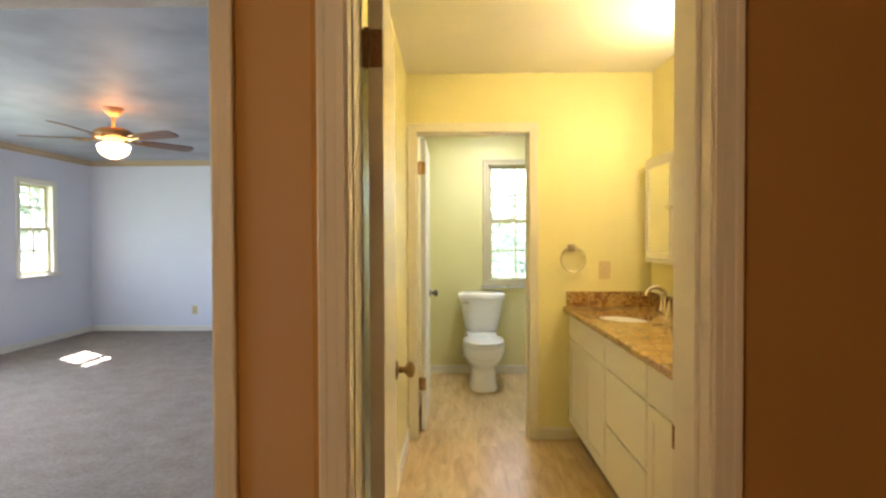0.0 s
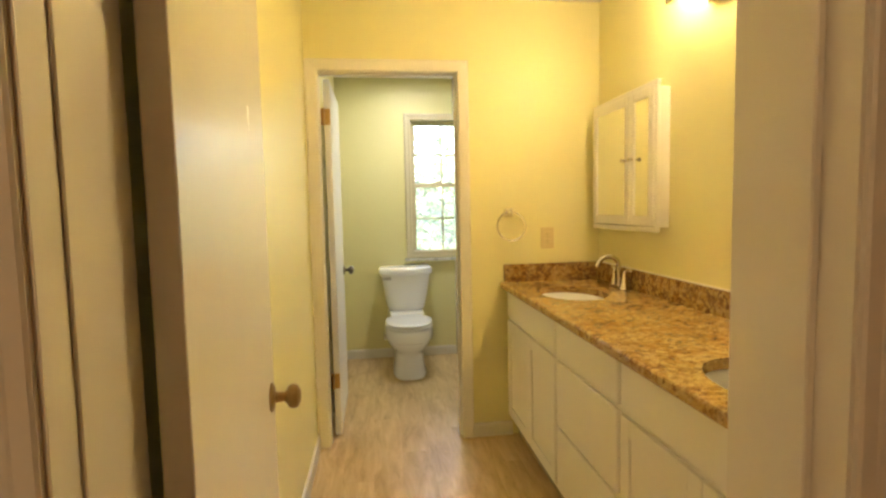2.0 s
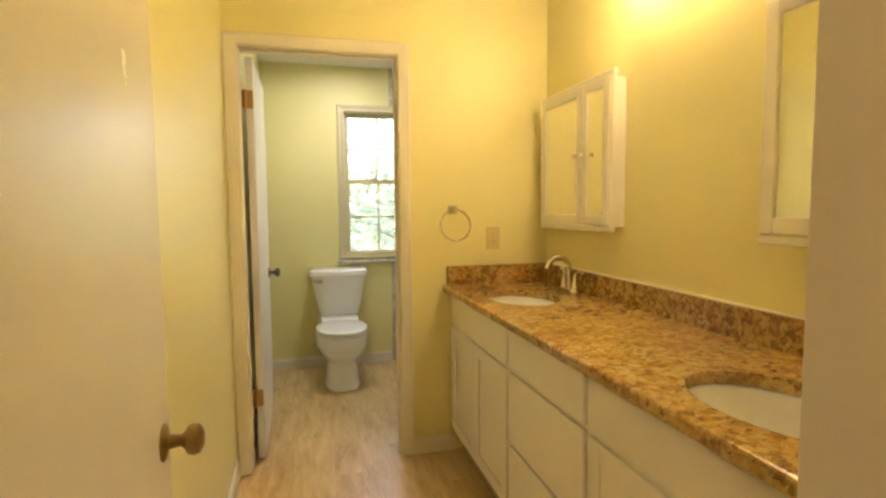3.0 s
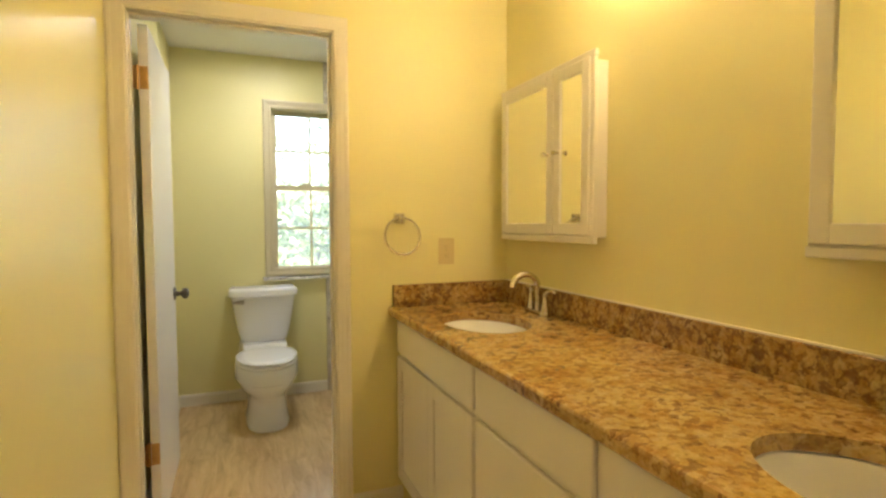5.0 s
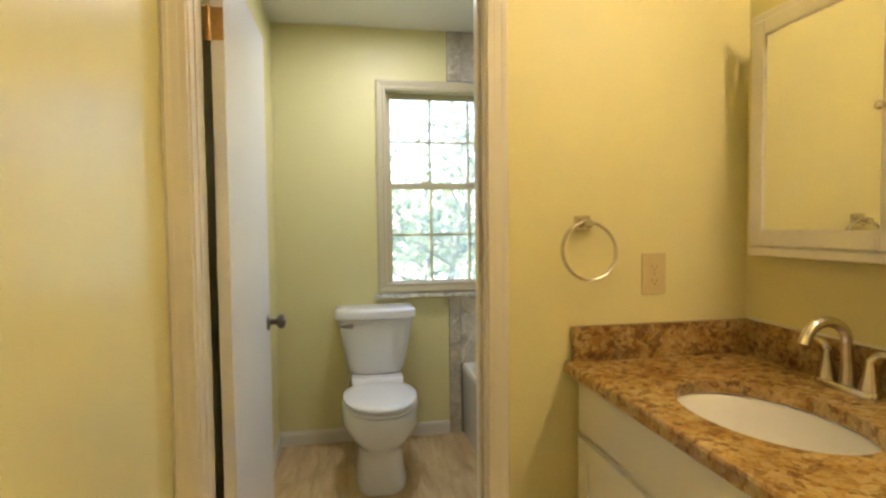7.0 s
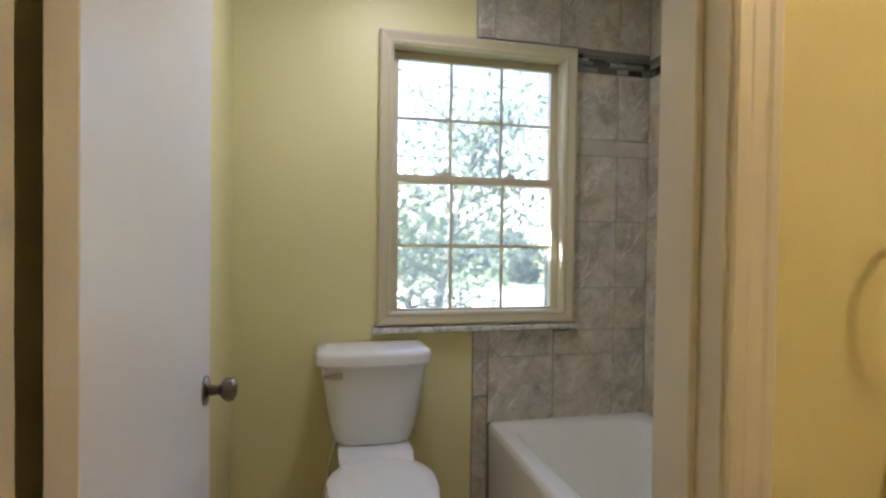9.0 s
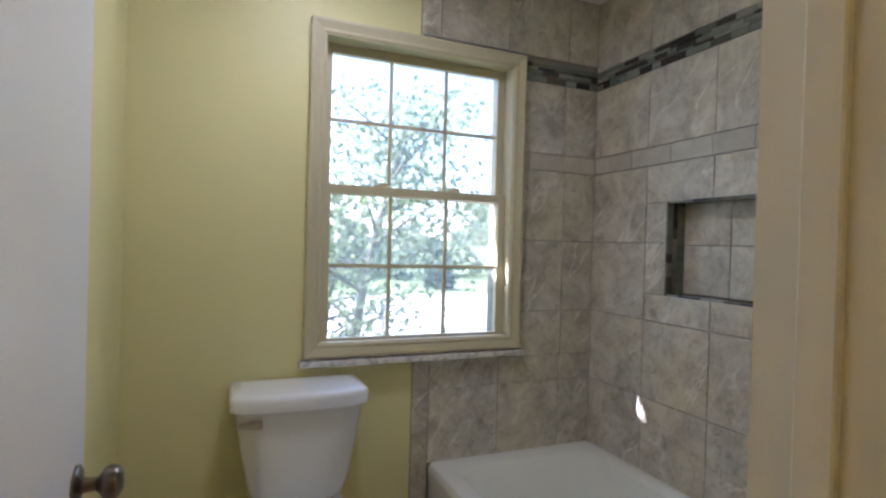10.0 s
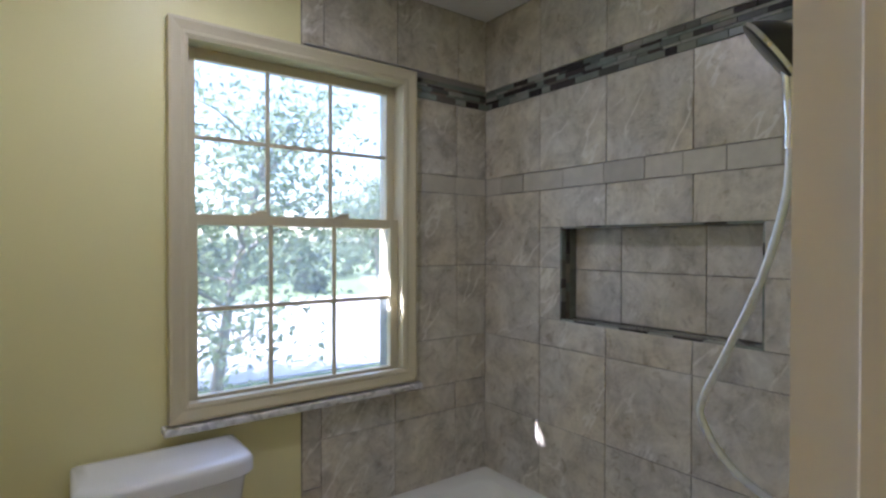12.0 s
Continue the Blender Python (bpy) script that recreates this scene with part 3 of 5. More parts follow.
def door_leaf(name, hinge, width, height, thick, angle, label, paint):
    """A flush slab hinged at hinge = (x, y); at angle 90 it runs along +y with its thickness towards -x."""
    m = Matrix.Translation((*hinge, 0)) @ Matrix.Rotation(radians(angle - 90), 4, "Z")
    bm = box(bmesh.new(), -thick, 0, 0, width, 0.012, height, 0.0015)
    bm.transform(m)
    door = structure(name, bm, paint, label, "door")
    return door, m


def hinge_part(door, m, z, thick, material, label):
    bm = bmesh.new()
    box(bm, -thick + 0.004, -0.001, -0.0035, 0.0, z - 0.044, z + 0.044, 0.0008)
    lathe(bm, [(0.0, -0.047), (0.0065, -0.047), (0.0065, 0.047), (0.0, 0.047)], Matrix.Translation((-thick - 0.004, -0.002, z)), 12)
    for dz in (-0.03, 0.0, 0.03):
        lathe(bm, [(0.0, 0.0), (0.0045, 0.0), (0.003, 0.002), (0.0, 0.0025)], Matrix.Translation((-thick * 0.45, -0.0035, z + dz)) @ Matrix.Rotation(radians(90), 4, "X"), 10)
    box(bm, -thick - 0.03, -thick - 0.004, -0.0035, -0.001, z - 0.044, z + 0.044, 0.0008)
    bm.transform(m)
    return part("hinge", bm, material, door, label, True)


door1, m1 = door_leaf("door_1", (0.0905, 1.238), 0.708, 2.03, 0.035, 93.6, "cream flush door standing open against the wall", DOORPAINT)
knob_set(door1, m1 @ Vector((0, 0.646, 0.865)), m1.to_3x3() @ Vector((1, 0, 0)), BRASS, "worn brass door knob")
for z in (1.79, 0.30):
    hinge_part(door1, m1, z, 0.035, SHADED_BRONZE, "bronze butt hinge with shade put into its colour")
door2, m2 = door_leaf("door_2", (0.078, 3.636), 0.71, 2.035, 0.035, 90.0, "flush door standing open in the toilet room, daylight put into its white", DOORDAYLIT)
knob_set(door2, m2 @ Vector((0, 0.65, 0.90)), (1, 0, 0), PEWTER, "dark pewter door knob")
for z in (1.83, 0.33):
    hinge_part(door2, m2, z, 0.035, COPPERHINGE, "copper coloured butt hinge")
bm = box(bmesh.new(), -0.023, -0.012, 0.709, 0.7115, 0.872, 0.928, 0.0005)
bm.transform(m2)
part("latch_plate", bm, BRASS, door2, "brass latch plate")
bm = box(bmesh.new(), D1[1] - 0.0015, D1[1] + 0.001, 1.224, 1.2365, 0.840, 0.896, 0.0005)
attach(tagged(finish("strike_plate", bm, SHADED_BRONZE), "dark bronze strike plate"), bpy.data.objects["door_jamb_bath"])


# ---- windows ----
def sash(win, axis, a0, a1, z0, z1, face, thick, bars, half=0.007, glass=None):
    """One window sash with muntins; face: inner plane, thick: depth outwards (signed)."""
    st = 0.034
    lo, hi = sorted((face, face + thick))

    def bx(bm, p0, p1, q0, q1, d0, d1, bev=0.002):
        return box(bm, p0, p1, d0, d1, q0, q1, bev) if axis == "y" else box(bm, d0, d1, p0, p1, q0, q1, bev)

    bm = bmesh.new()
    bx(bm, a0, a0 + st, z0, z1, lo, hi)
    bx(bm, a1 - st, a1, z0, z1, lo, hi)
    bx(bm, a0 + st, a1 - st, z0, z0 + st, lo, hi)
    bx(bm, a0 + st, a1 - st, z1 - st, z1, lo, hi)
    fr = part("sash", bm, VINYL, win, "beige vinyl sash")
    mid = (lo + hi) / 2
    cols, rows = bars
    for k in range(1, cols):
        a = a0 + st + (a1 - a0 - 2 * st) * k / cols
        part("muntin", bx(bmesh.new(), a - half, a + half, z0 + st, z1 - st, mid - 0.006, mid + 0.006, 0.0015), VINYL, fr)
    for k in range(1, rows):
        z = z0 + st + (z1 - z0 - 2 * st) * k / rows
        part("muntin", bx(bmesh.new(), a0 + st, a1 - st, z - half, z + half, mid - 0.0065, mid + 0.0065, 0.0015), VINYL, fr)
    for i in range(cols):
        for j in range(rows):
            pa = a0 + st + (a1 - a0 - 2 * st) * i / cols + 0.007, a0 + st + (a1 - a0 - 2 * st) * (i + 1) / cols - 0.007
            pz = z0 + st + (z1 - z0 - 2 * st) * j / rows + 0.007, z0 + st + (z1 - z0 - 2 * st) * (j + 1) / rows - 0.007
            pane = part("pane", bx(bmesh.new(), *pa, *pz, mid - 0.002, mid + 0.002, 0), glass or GLASS, fr, "clear glass with a pale glare veil mixed in")
            pane.visible_shadow = False
    return fr


win1 = thing("window_1", ((W1[0] + W1[1]) / 2, FAR_Y, W1[2]), "beige vinyl double hung window with grids", "window", "", "structure")
bm = bmesh.new()
WCAS = [(-0.012, 0.0), (-0.012, 0.030), (-0.002, 0.036), (0.008, 0.034), (0.022, 0.038), (0.034, 0.042), (0.043, 0.040), (0.044, 0.0)]
casing_window(bm, W1[0], W1[1], W1[2] + 0.028, W1[3], FAR_Y, -1, "y", WCAS)
part("window_casing", bm, VINYL, win1, "beige moulded window casing")
bm = bmesh.new()
for a0, a1, z0, z1 in ((W1[0], W1[0] + 0.014, W1[2], W1[3]), (W1[1] - 0.014, W1[1], W1[2], W1[3]), (W1[0] + 0.014, W1[1] - 0.014, W1[3] - 0.014, W1[3]), (W1[0] + 0.014, W1[1] - 0.014, W1[2], W1[2] + 0.014)):
    box(bm, a0, a1, FAR_Y - 0.028, FAR_Y + 0.158, z0, z1)
part("window_frame", bm, VINYL, win1)
sash(win1, "y", W1[0] + 0.014, W1[1] - 0.014, 1.497, W1[3] - 0.014, FAR_Y + 0.045, 0.03, (3, 2))
sash(win1, "y", W1[0] + 0.014, W1[1] - 0.014, W1[2] + 0.014, 1.533, FAR_Y + 0.013, 0.03, (3, 2))
# dark strip added to put shade on the lower right outer reveal
part("reveal_shade_strip", box(bmesh.new(), W1[1] - 0.019, W1[1] - 0.0145, FAR_Y + 0.082, FAR_Y + 0.150, W1[2] + 0.016, 1.235, 0.001), BLACKPLASTIC, win1, "dark strip standing in for shade on the outer reveal")
for x in (0.86, 1.17):
    bm = box(bmesh.new(), x - 0.03, x + 0.03, FAR_Y + 0.02, FAR_Y + 0.045, 1.533, 1.541, 0.003)
    box(bm, x - 0.012, x + 0.03, FAR_Y + 0.018, FAR_Y + 0.034, 1.541, 1.551, 0.004)
    part("sash_lock", bm, VINYL, win1, "beige sash lock")
bm = box(bmesh.new(), 0.555, 1.492, FAR_Y - 0.05, FAR_Y + 0.014, 0.853, 0.877, 0.004, 2)
sill = part("window_sill", bm, SILLSTONE, win1, "white veined marble sill")
bm = box(bmesh.new(), 1.0, 1.475, FAR_Y - 0.046, FAR_Y - 0.03, 2.1305, 2.1355, 0.001)
part("edge_strip", bm, STRIP, win1, "thin grey metal tile edge")

win2 = thing("window_2", (BED_X0, 6.68, BW[2]), "white bedroom double hung window with grids", "window", "", "structure")
bm = bmesh.new()
casing_window(bm, BW[0], BW[1], BW[2] + 0.02, BW[3], BED_X0, 1, "x")
part("window_casing", bm, TRIM, win2, "white moulded window casing")
bm = bmesh.new()
for a0, a1, z0, z1 in ((BW[0], BW[0] + 0.014, BW[2], BW[3]), (BW[1] - 0.014, BW[1], BW[2], BW[3]), (BW[0], BW[1], BW[3] - 0.014, BW[3]), (BW[0], BW[1], BW[2], BW[2] + 0.014)):
    box(bm, BED_X0 - 0.148, BED_X0 + 0.006, a0, a1, z0, z1)
part("window_frame", bm, TRIM, win2)
sash(win2, "x", BW[0] + 0.014, BW[1] - 0.014, 1.47, BW[3] - 0.014, BED_X0 - 0.075, -0.03, (2, 2), 0.011, THINVEILGLASS)
sash(win2, "x", BW[0] + 0.014, BW[1] - 0.014, BW[2] + 0.014, 1.505, BED_X0 - 0.04, -0.03, (2, 2), 0.011, THINVEILGLASS)
part("window_sill", box(bmesh.new(), BED_X0 - 0.01, BED_X0 + 0.06, BW[0] - 0.075, BW[1] + 0.075, 0.868, 0.892, 0.004), TRIM, win2)


# ---- vanity ----
VY0, VY1 = 1.262, 3.498
CAB_X, FRONT_X = 1.050, 1.034


def panel_door(parent, y0, y1, z0, z1, shaker=True):
    bm = bmesh.new()
    name = "cabinet_door" if shaker else "drawer_front"
    if shaker:
        s = 0.055
        d = part(name, box(bm, FRONT_X + 0.008, CAB_X - 0.0005, y0 + 0.001, y1 - 0.001, z0 + 0.001, z1 - 0.001), CABINET, parent)
        for nm, r in (("stile", (y0, y0 + s, z0, z1)), ("stile", (y1 - s, y1, z0, z1)), ("rail", (y0 + s, y1 - s, z0, z0 + s)), ("rail", (y0 + s, y1 - s, z1 - s, z1))):
            part(nm, box(bmesh.new(), FRONT_X, FRONT_X + 0.009, *r, 0.002), CABINET, d)
        return d
    return part(name, box(bm, FRONT_X, CAB_X, y0, y1, z0, z1, 0.006, 2), CABINET, parent)


def vanity_unit(y0, y1, layout, label):
    unit = thing("vanity_cabinet", (1.3, (y0 + y1) / 2, 0), label, "cabinet", "vanity cabinets")
    bm = boxes((CAB_X, RIGHT_X - 0.002, y0, y0 + 0.016, 0.105, 0.856), (CAB_X, RIGHT_X - 0.002, y1 - 0.016, y1, 0.105, 0.856),
               (CAB_X, RIGHT_X - 0.002, y0 + 0.016, y1 - 0.016, 0.105, 0.121), (CAB_X, CAB_X + 0.018, y0 + 0.016, y1 - 0.016, 0.12, 0.70),
               (CAB_X, CAB_X + 0.018, y0 + 0.016, y1 - 0.016, 0.70, 0.856))
    part("body", bm, CABINET, unit)
    part("toe_kick", boxes((CAB_X + 0.05, CAB_X + 0.066, y0, y1, 0.0, 0.105)), TOEKICK, unit, "shaded toe kick board")
    g = 0.012
    if layout == "drawers":
        for z0, z1 in ((0.692, 0.838), (0.405, 0.676), (0.128, 0.389)):
            panel_door(unit, y0 + g, y1 - g, z0, z1, False)
    else:
        panel_door(unit, y0 + g, y1 - g, 0.692, 0.838, False)
        mid = (y0 + y1) / 2
        panel_door(unit, y0 + g, mid - 0.0025, 0.128, 0.676)
        panel_door(unit, mid + 0.0025, y1 - g, 0.128, 0.676)
    return unit


vanity_unit(2.68, VY1, "doors", "white painted sink cabinet with two panelled doors")
vanity_unit(2.10, 2.68, "drawers", "white painted cabinet of three drawers")
near_unit = vanity_unit(VY0, 2.10, "doors", "white painted sink cabinet beside the entry door")
bm = box(bmesh.new(), FRONT_X - 0.003, FRONT_X, 1.695, 1.715, 0.55, 0.60, 0.001)
part("hinge", bm, BRASS, near_unit, "small brass cabinet hinge")

SINKS = ((1.243, 3.035), (1.243, 1.685))
SA, SB = 0.155, 0.216
CT = (0.998, 1.582, 0.858, 0.890)


def countertop():
    bm = bmesh.new()
    x0, x1, z0, z1 = CT
    cuts = [VY0 - 0.05]
    for _, cy in sorted(SINKS, key=lambda s: s[1]):
        cuts += [cy - 0.26, cy + 0.26]
    cuts += [VY1]

    def quad(pts):
        bm.faces.new([bm.verts.new(p) for p in pts])

    edge = [(0.0, z0), (0.0, z0), (0.0, z1 - 0.008), (0.003, z1 - 0.002), (0.008, z1)]
    for y0, y1 in zip(cuts, cuts[1:]):
        hole = next((s for s in SINKS if y0 < s[1] < y1), None)
        xe = x0 + 0.008
        for (d, z), (e, w) in zip(edge[1:], edge[2:]):
            quad([(x0 + d, y0, z), (x0 + d, y1, z), (x0 + e, y1, w), (x0 + e, y0, w)])
        if not hole:
            quad([(xe, y0, z1), (x1, y0, z1), (x1, y1, z1), (xe, y1, z1)])
            quad([(x0, y0, z0), (x1, y0, z0), (x1, y1, z0), (x0, y1, z0)])
            continue
        cx, cy = hole
        angs = sorted([2 * math.pi * k / 72 for k in range(72)] + [math.atan2(b - cy, a - cx) % (2 * math.pi) for a in (xe, x1) for b in (y0, y1)])

        def edge_pt(a):
            c, s = math.cos(a), math.sin(a)
            t = min(((x1 if c > 0 else xe) - cx) / c if abs(c) > 1e-9 else 9, ((y1 if s > 0 else y0) - cy) / s if abs(s) > 1e-9 else 9)
            return cx + t * c, cy + t * s

        for a, b in zip(angs, angs[1:] + angs[:1]):
            pa, pb = edge_pt(a), edge_pt(b)
            ea, eb = (cx + SA * math.cos(a), cy + SB * math.sin(a)), (cx + SA * math.cos(b), cy + SB * math.sin(b))
            quad([(*pa, z1), (*pb, z1), (*eb, z1), (*ea, z1)])
            quad([(*ea, z1), (*eb, z1), (*eb, z0), (*ea, z0)])
            quad([(*pa, z0), (*pb, z0), (*eb, z0), (*ea, z0)])
    bmesh.ops.remove_doubles(bm, verts=bm.verts[:], dist=0.0002)
    return bm


counter = thing("countertop", (1.29, 2.38, CT[2]), "polished gold and brown granite vanity countertop", "countertop")
part("slab", countertop(), GRANITE, counter)
part("backsplash", boxes((1.562, 1.582, BATH_Y + 0.01, VY1 - 0.02, CT[3], 0.988), bevel=0.002), GRANITE_SHADED, counter)
part("side_splash", boxes((1.018, 1.582, VY1 - 0.02, VY1, CT[3], 0.988), bevel=0.002), GRANITE_SHADED, counter)
part("caulk_line", boxes((1.572, 1.5826, BATH_Y + 0.01, VY1 - 0.02, 0.9885, 0.993)), CAULK, counter, "white caulk bead")


def sink(cx, cy):
    bm = bmesh.new()
    n, rings = 48, []
    for r, h in ((1.06, -0.001), (1.05, -0.010), (1.0, -0.004), (0.985, -0.012), (0.94, -0.045), (0.85, -0.085), (0.68, -0.118), (0.42, -0.135), (0.14, -0.140)):
        rings.append([(cx + SA * r * math.cos(a), cy + SB * r * math.sin(a), CT[2] + h) for a in (2 * math.pi * k / n for k in range(n))])
    loft(bm, rings, caps=False)
    bm.faces.new([bm.verts.new(p) for p in rings[-1]])
    ob = thing("sink", (cx, cy, CT[2] - 0.14), "white oval undermount sink set in the granite", "sink", "sinks")
    part("bowl", bm, CERAMIC, ob, "", True)
    part("drain", lathe(bmesh.new(), [(0.0, 0.0), (0.024, 0.0), (0.024, 0.003), (0.016, 0.004), (0.0, 0.002)], Matrix.Translation((cx, cy, CT[2] - 0.1395))), NICKEL, ob, "nickel drain", True)
    return ob


for s in SINKS:
    sink(*s)


def faucet(cx, cy):
    z = CT[3]
    ob = thing("faucet", (cx, cy, z), "brushed nickel two handle faucet with arched spout", "faucet", "faucets")
    bm = bmesh.new()
    rings = []
    for h, g in ((0.0, 1.0), (0.010, 1.0), (0.016, 0.9), (0.018, 0.7)):
        rings.append([(cx + 0.026 * g * math.cos(a), cy + math.copysign(1, math.sin(a)) * 0.052 * (abs(math.sin(a)) > 1e-6) + 0.026 * g * math.sin(a), z + h) for a in (2 * math.pi * (k + 0.5) / 28 for k in range(28))])
    loft(bm, rings)
    part("base_plate", bm, NICKEL, ob, "", True)
    pts = [(cx, cy, z + 0.01), (cx, cy, z + 0.055), (cx - 0.004, cy, z + 0.098)] + [(cx - 0.060 + 0.056 * math.cos(a), cy, z + 0.112 + 0.050 * math.sin(a)) for a in (math.pi * k / 10 * 0.88 for k in range(11))]
    pts = pts + [(pts[-1][0] - 0.006, cy, pts[-1][2] - 0.018)]
    part("spout", tube(bmesh.new(), pts, [0.019, 0.015, 0.013] + [0.0125] * 11 + [0.0135], 16), NICKEL, ob, "", True)
    for sgn in (-1, 1):
        hy = cy + sgn * 0.053
        bm = bmesh.new()
        lathe(bm, [(0.0, 0.012), (0.022, 0.012), (0.021, 0.022), (0.014, 0.05), (0.011, 0.072), (0.010, 0.085), (0.0, 0.09)], Matrix.Translation((cx, hy, z)), 20)
        tube(bm, spline([(cx, hy, z + 0.078), (cx + 0.004, hy + sgn * 0.014, z + 0.096), (cx + 0.008, hy + sgn * 0.045, z + 0.100), (cx + 0.010, hy + sgn * 0.062, z + 0.094)], 5), [0.010] * 4 + [0.0085] * 8 + [0.007] * 3 + [0.005], 12)
        part("handle", bm, NICKEL, ob, "curved lever handle", True)
    return ob


for _, sy in SINKS:
    faucet(1.519, sy + 0.072)


def mirror_cabinet(y0, y1, flip):
    """Wall cabinet with a wide and a narrow mirrored door; flip puts the wide one at the near end."""
    z0, z1, xf = 1.19, 1.842, 1.503
    ob = thing("medicine_cabinet", (RIGHT_X, (y0 + y1) / 2, z0), "white wall cabinet with two mirrored doors", "cabinet", "medicine cabinets")
    part("body", boxes((xf + 0.022, RIGHT_X - 0.001, y0 + 0.022, y1 - 0.012, z0 + 0.016, z1 - 0.030), bevel=0.002), CABINET, ob)
    bm = bmesh.new()
    for d, h in ((0.0, 0.0), (0.006, 0.012)):
        box(bm, xf + 0.004 + d, xf + 0.024, y0 + d, y1 - d, z0 + h * 0.5 - 0.004 * (d == 0), z0 + 0.020 + h * 0.3, 0.003)
        box(bm, xf + 0.004 + d, xf + 0.024, y0 + d, y1 - d, z1 - 0.026 + h, z1 - 0.002 - h * 0.5, 0.003)
    box(bm, xf + 0.006, xf + 0.024, y0 + 0.004, y0 + 0.030, z0 + 0.02, z1 - 0.024, 0.003)
    box(bm, xf + 0.006, xf + 0.024, y1 - 0.014, y1 - 0.004, z0 + 0.02, z1 - 0.024, 0.003)
    part("face_frame", bm, CABINET, ob)
    split = y1 - 0.420 if not flip else y0 + 0.420
    for a, b, knob_y in ((y0 + 0.024, split - 0.002, split - 0.036), (split + 0.002, y1 - 0.008, split + 0.034)):
        s, za, zb = 0.043, z0 + 0.024, z1 - 0.022
        d = part("door", box(bmesh.new(), xf + 0.012, xf + 0.018, a + 0.001, b - 0.001, za + 0.001, zb - 0.001), CABINET, ob)
        for nm, r in (("stile", (a, a + s, za, zb)), ("stile", (b - s, b, za, zb)), ("rail", (a + s, b - s, za, za + s)), ("rail", (a + s, b - s, zb - s, zb))):
            part(nm, box(bmesh.new(), xf, xf + 0.0125, *r, 0.004, 2), CABINET, d)
        part("mirror_pane", boxes((xf + 0.007, xf + 0.0118, a + s - 0.004, b - s + 0.004, za + s - 0.004, zb - s + 0.004)), MIRROR, d, "clear mirror glass")
        m = Matrix.Translation((xf, knob_y, 1.518)) @ Matrix.Rotation(radians(-90), 4, "Y")
        part("knob", lathe(bmesh.new(), [(0.0, 0.0), (0.007, 0.0), (0.005, 0.004), (0.004, 0.012), (0.009, 0.017), (0.010, 0.022), (0.006, 0.026), (0.0, 0.027)], m, 18), NICKEL, d, "small nickel knob", True)
    return ob


mirror_cabinet(2.742, 3.406, False)
mirror_cabinet(1.364, 2.028, True)


# ---- vanity light ----
vl = thing("vanity_light", (RIGHT_X, 2.41, 2.08), "nickel bar wall light with three lit glass shades", "wall lamp")
part("back_plate", boxes((RIGHT_X - 0.022, RIGHT_X - 0.001, 2.33, 2.49, 2.05, 2.14), bevel=0.004), NICKEL, vl)
part("bar", boxes((1.474, 1.506, 2.180, 2.635, 2.096, 2.118), bevel=0.006), NICKEL, vl)
part("arm", boxes((1.505, 1.563, 2.395, 2.425, 2.098, 2.114)), NICKEL, vl)
for y in (2.25, 2.41, 2.57):
    m = Matrix.Translation((1.490, y, 2.118))
    part("shade_holder", lathe(bmesh.new(), [(0.0, 0.0), (0.022, 0.0), (0.026, 0.012), (0.024, 0.022), (0.0, 0.022)], m, 20), NICKEL, vl, "", True)
    part("shade", lathe(bmesh.new(), [(0.0, 0.023), (0.030, 0.023), (0.044, 0.05), (0.053, 0.09), (0.056, 0.125), (0.046, 0.132), (0.0, 0.134)], m, 24), LAMPGLASS, vl, "glowing frosted glass shade", True)

# ---- towel ring and outlet ----
tr = thing("towel_ring", (1.05, END_Y, 1.275), "nickel towel ring on the yellow wall", "towel ring")
bm = box(bmesh.new(), 1.026, 1.074, END_Y - 0.012, END_Y - 0.0005, 1.258, 1.302, 0.003)
box(bm, 1.038, 1.062, END_Y - 0.052, END_Y - 0.011, 1.268, 1.290, 0.004)
part("post", bm, NICKEL, tr)
part("ring", tube(bmesh.new(), [(1.055 + 0.079 * math.sin(a), END_Y - 0.042 + 0.012 * math.cos(a), 1.203 + 0.079 * math.cos(a)) for a in (2 * math.pi * k / 40 for k in range(41))], 0.0052, 10), NICKEL, tr, "", True)


def wall_outlet(at, turn, label):
    """An outlet plate; local x across, z up, facing -y."""
    m = Matrix.Translation(at) @ Matrix.Rotation(radians(turn), 4, "Z")
    ob = thing("wall_outlet", at, label, "outlet")
    bm = box(bmesh.new(), -0.038, 0.038, -0.006, -0.0005, -0.06, 0.06, 0.002, 2)
    bm.transform(m)
    part("plate", bm, PLATE, ob)
    for z in (-0.02, 0.02):
        bm = box(bmesh.new(), -0.017, 0.017, -0.008, -0.006, z - 0.014, z + 0.014, 0.001)
        bm.transform(m)
        sk = part("socket", bm, PLATE, ob)
        bm = boxes((-0.008, -0.006, -0.0085, -0.008, z - 0.002, z + 0.006), (0.006, 0.008, -0.0085, -0.008, z - 0.002, z + 0.006), (-0.002, 0.002, -0.0085, -0.008, z - 0.010, z - 0.006))
        bm.transform(m)
        part("slots", bm, SLOTBROWN, sk)
    bm = lathe(bmesh.new(), [(0.0, 0.0), (0.003, 0.0), (0.002, 0.0012), (0.0, 0.0014)], m @ Matrix.Translation((0, -0.006, 0)) @ Matrix.Rotation(radians(90), 4, "X"), 10)
    part("screw", bm, NICKEL, ob)
    return ob


wall_outlet((1.274, END_Y, 1.131), 0, "almond duplex outlet above the vanity")
wall_outlet((-3.52, BED_Y1, 0.31), 0, "almond duplex outlet low on the bedroom wall")

# ---- toilet ----
TX = 0.546


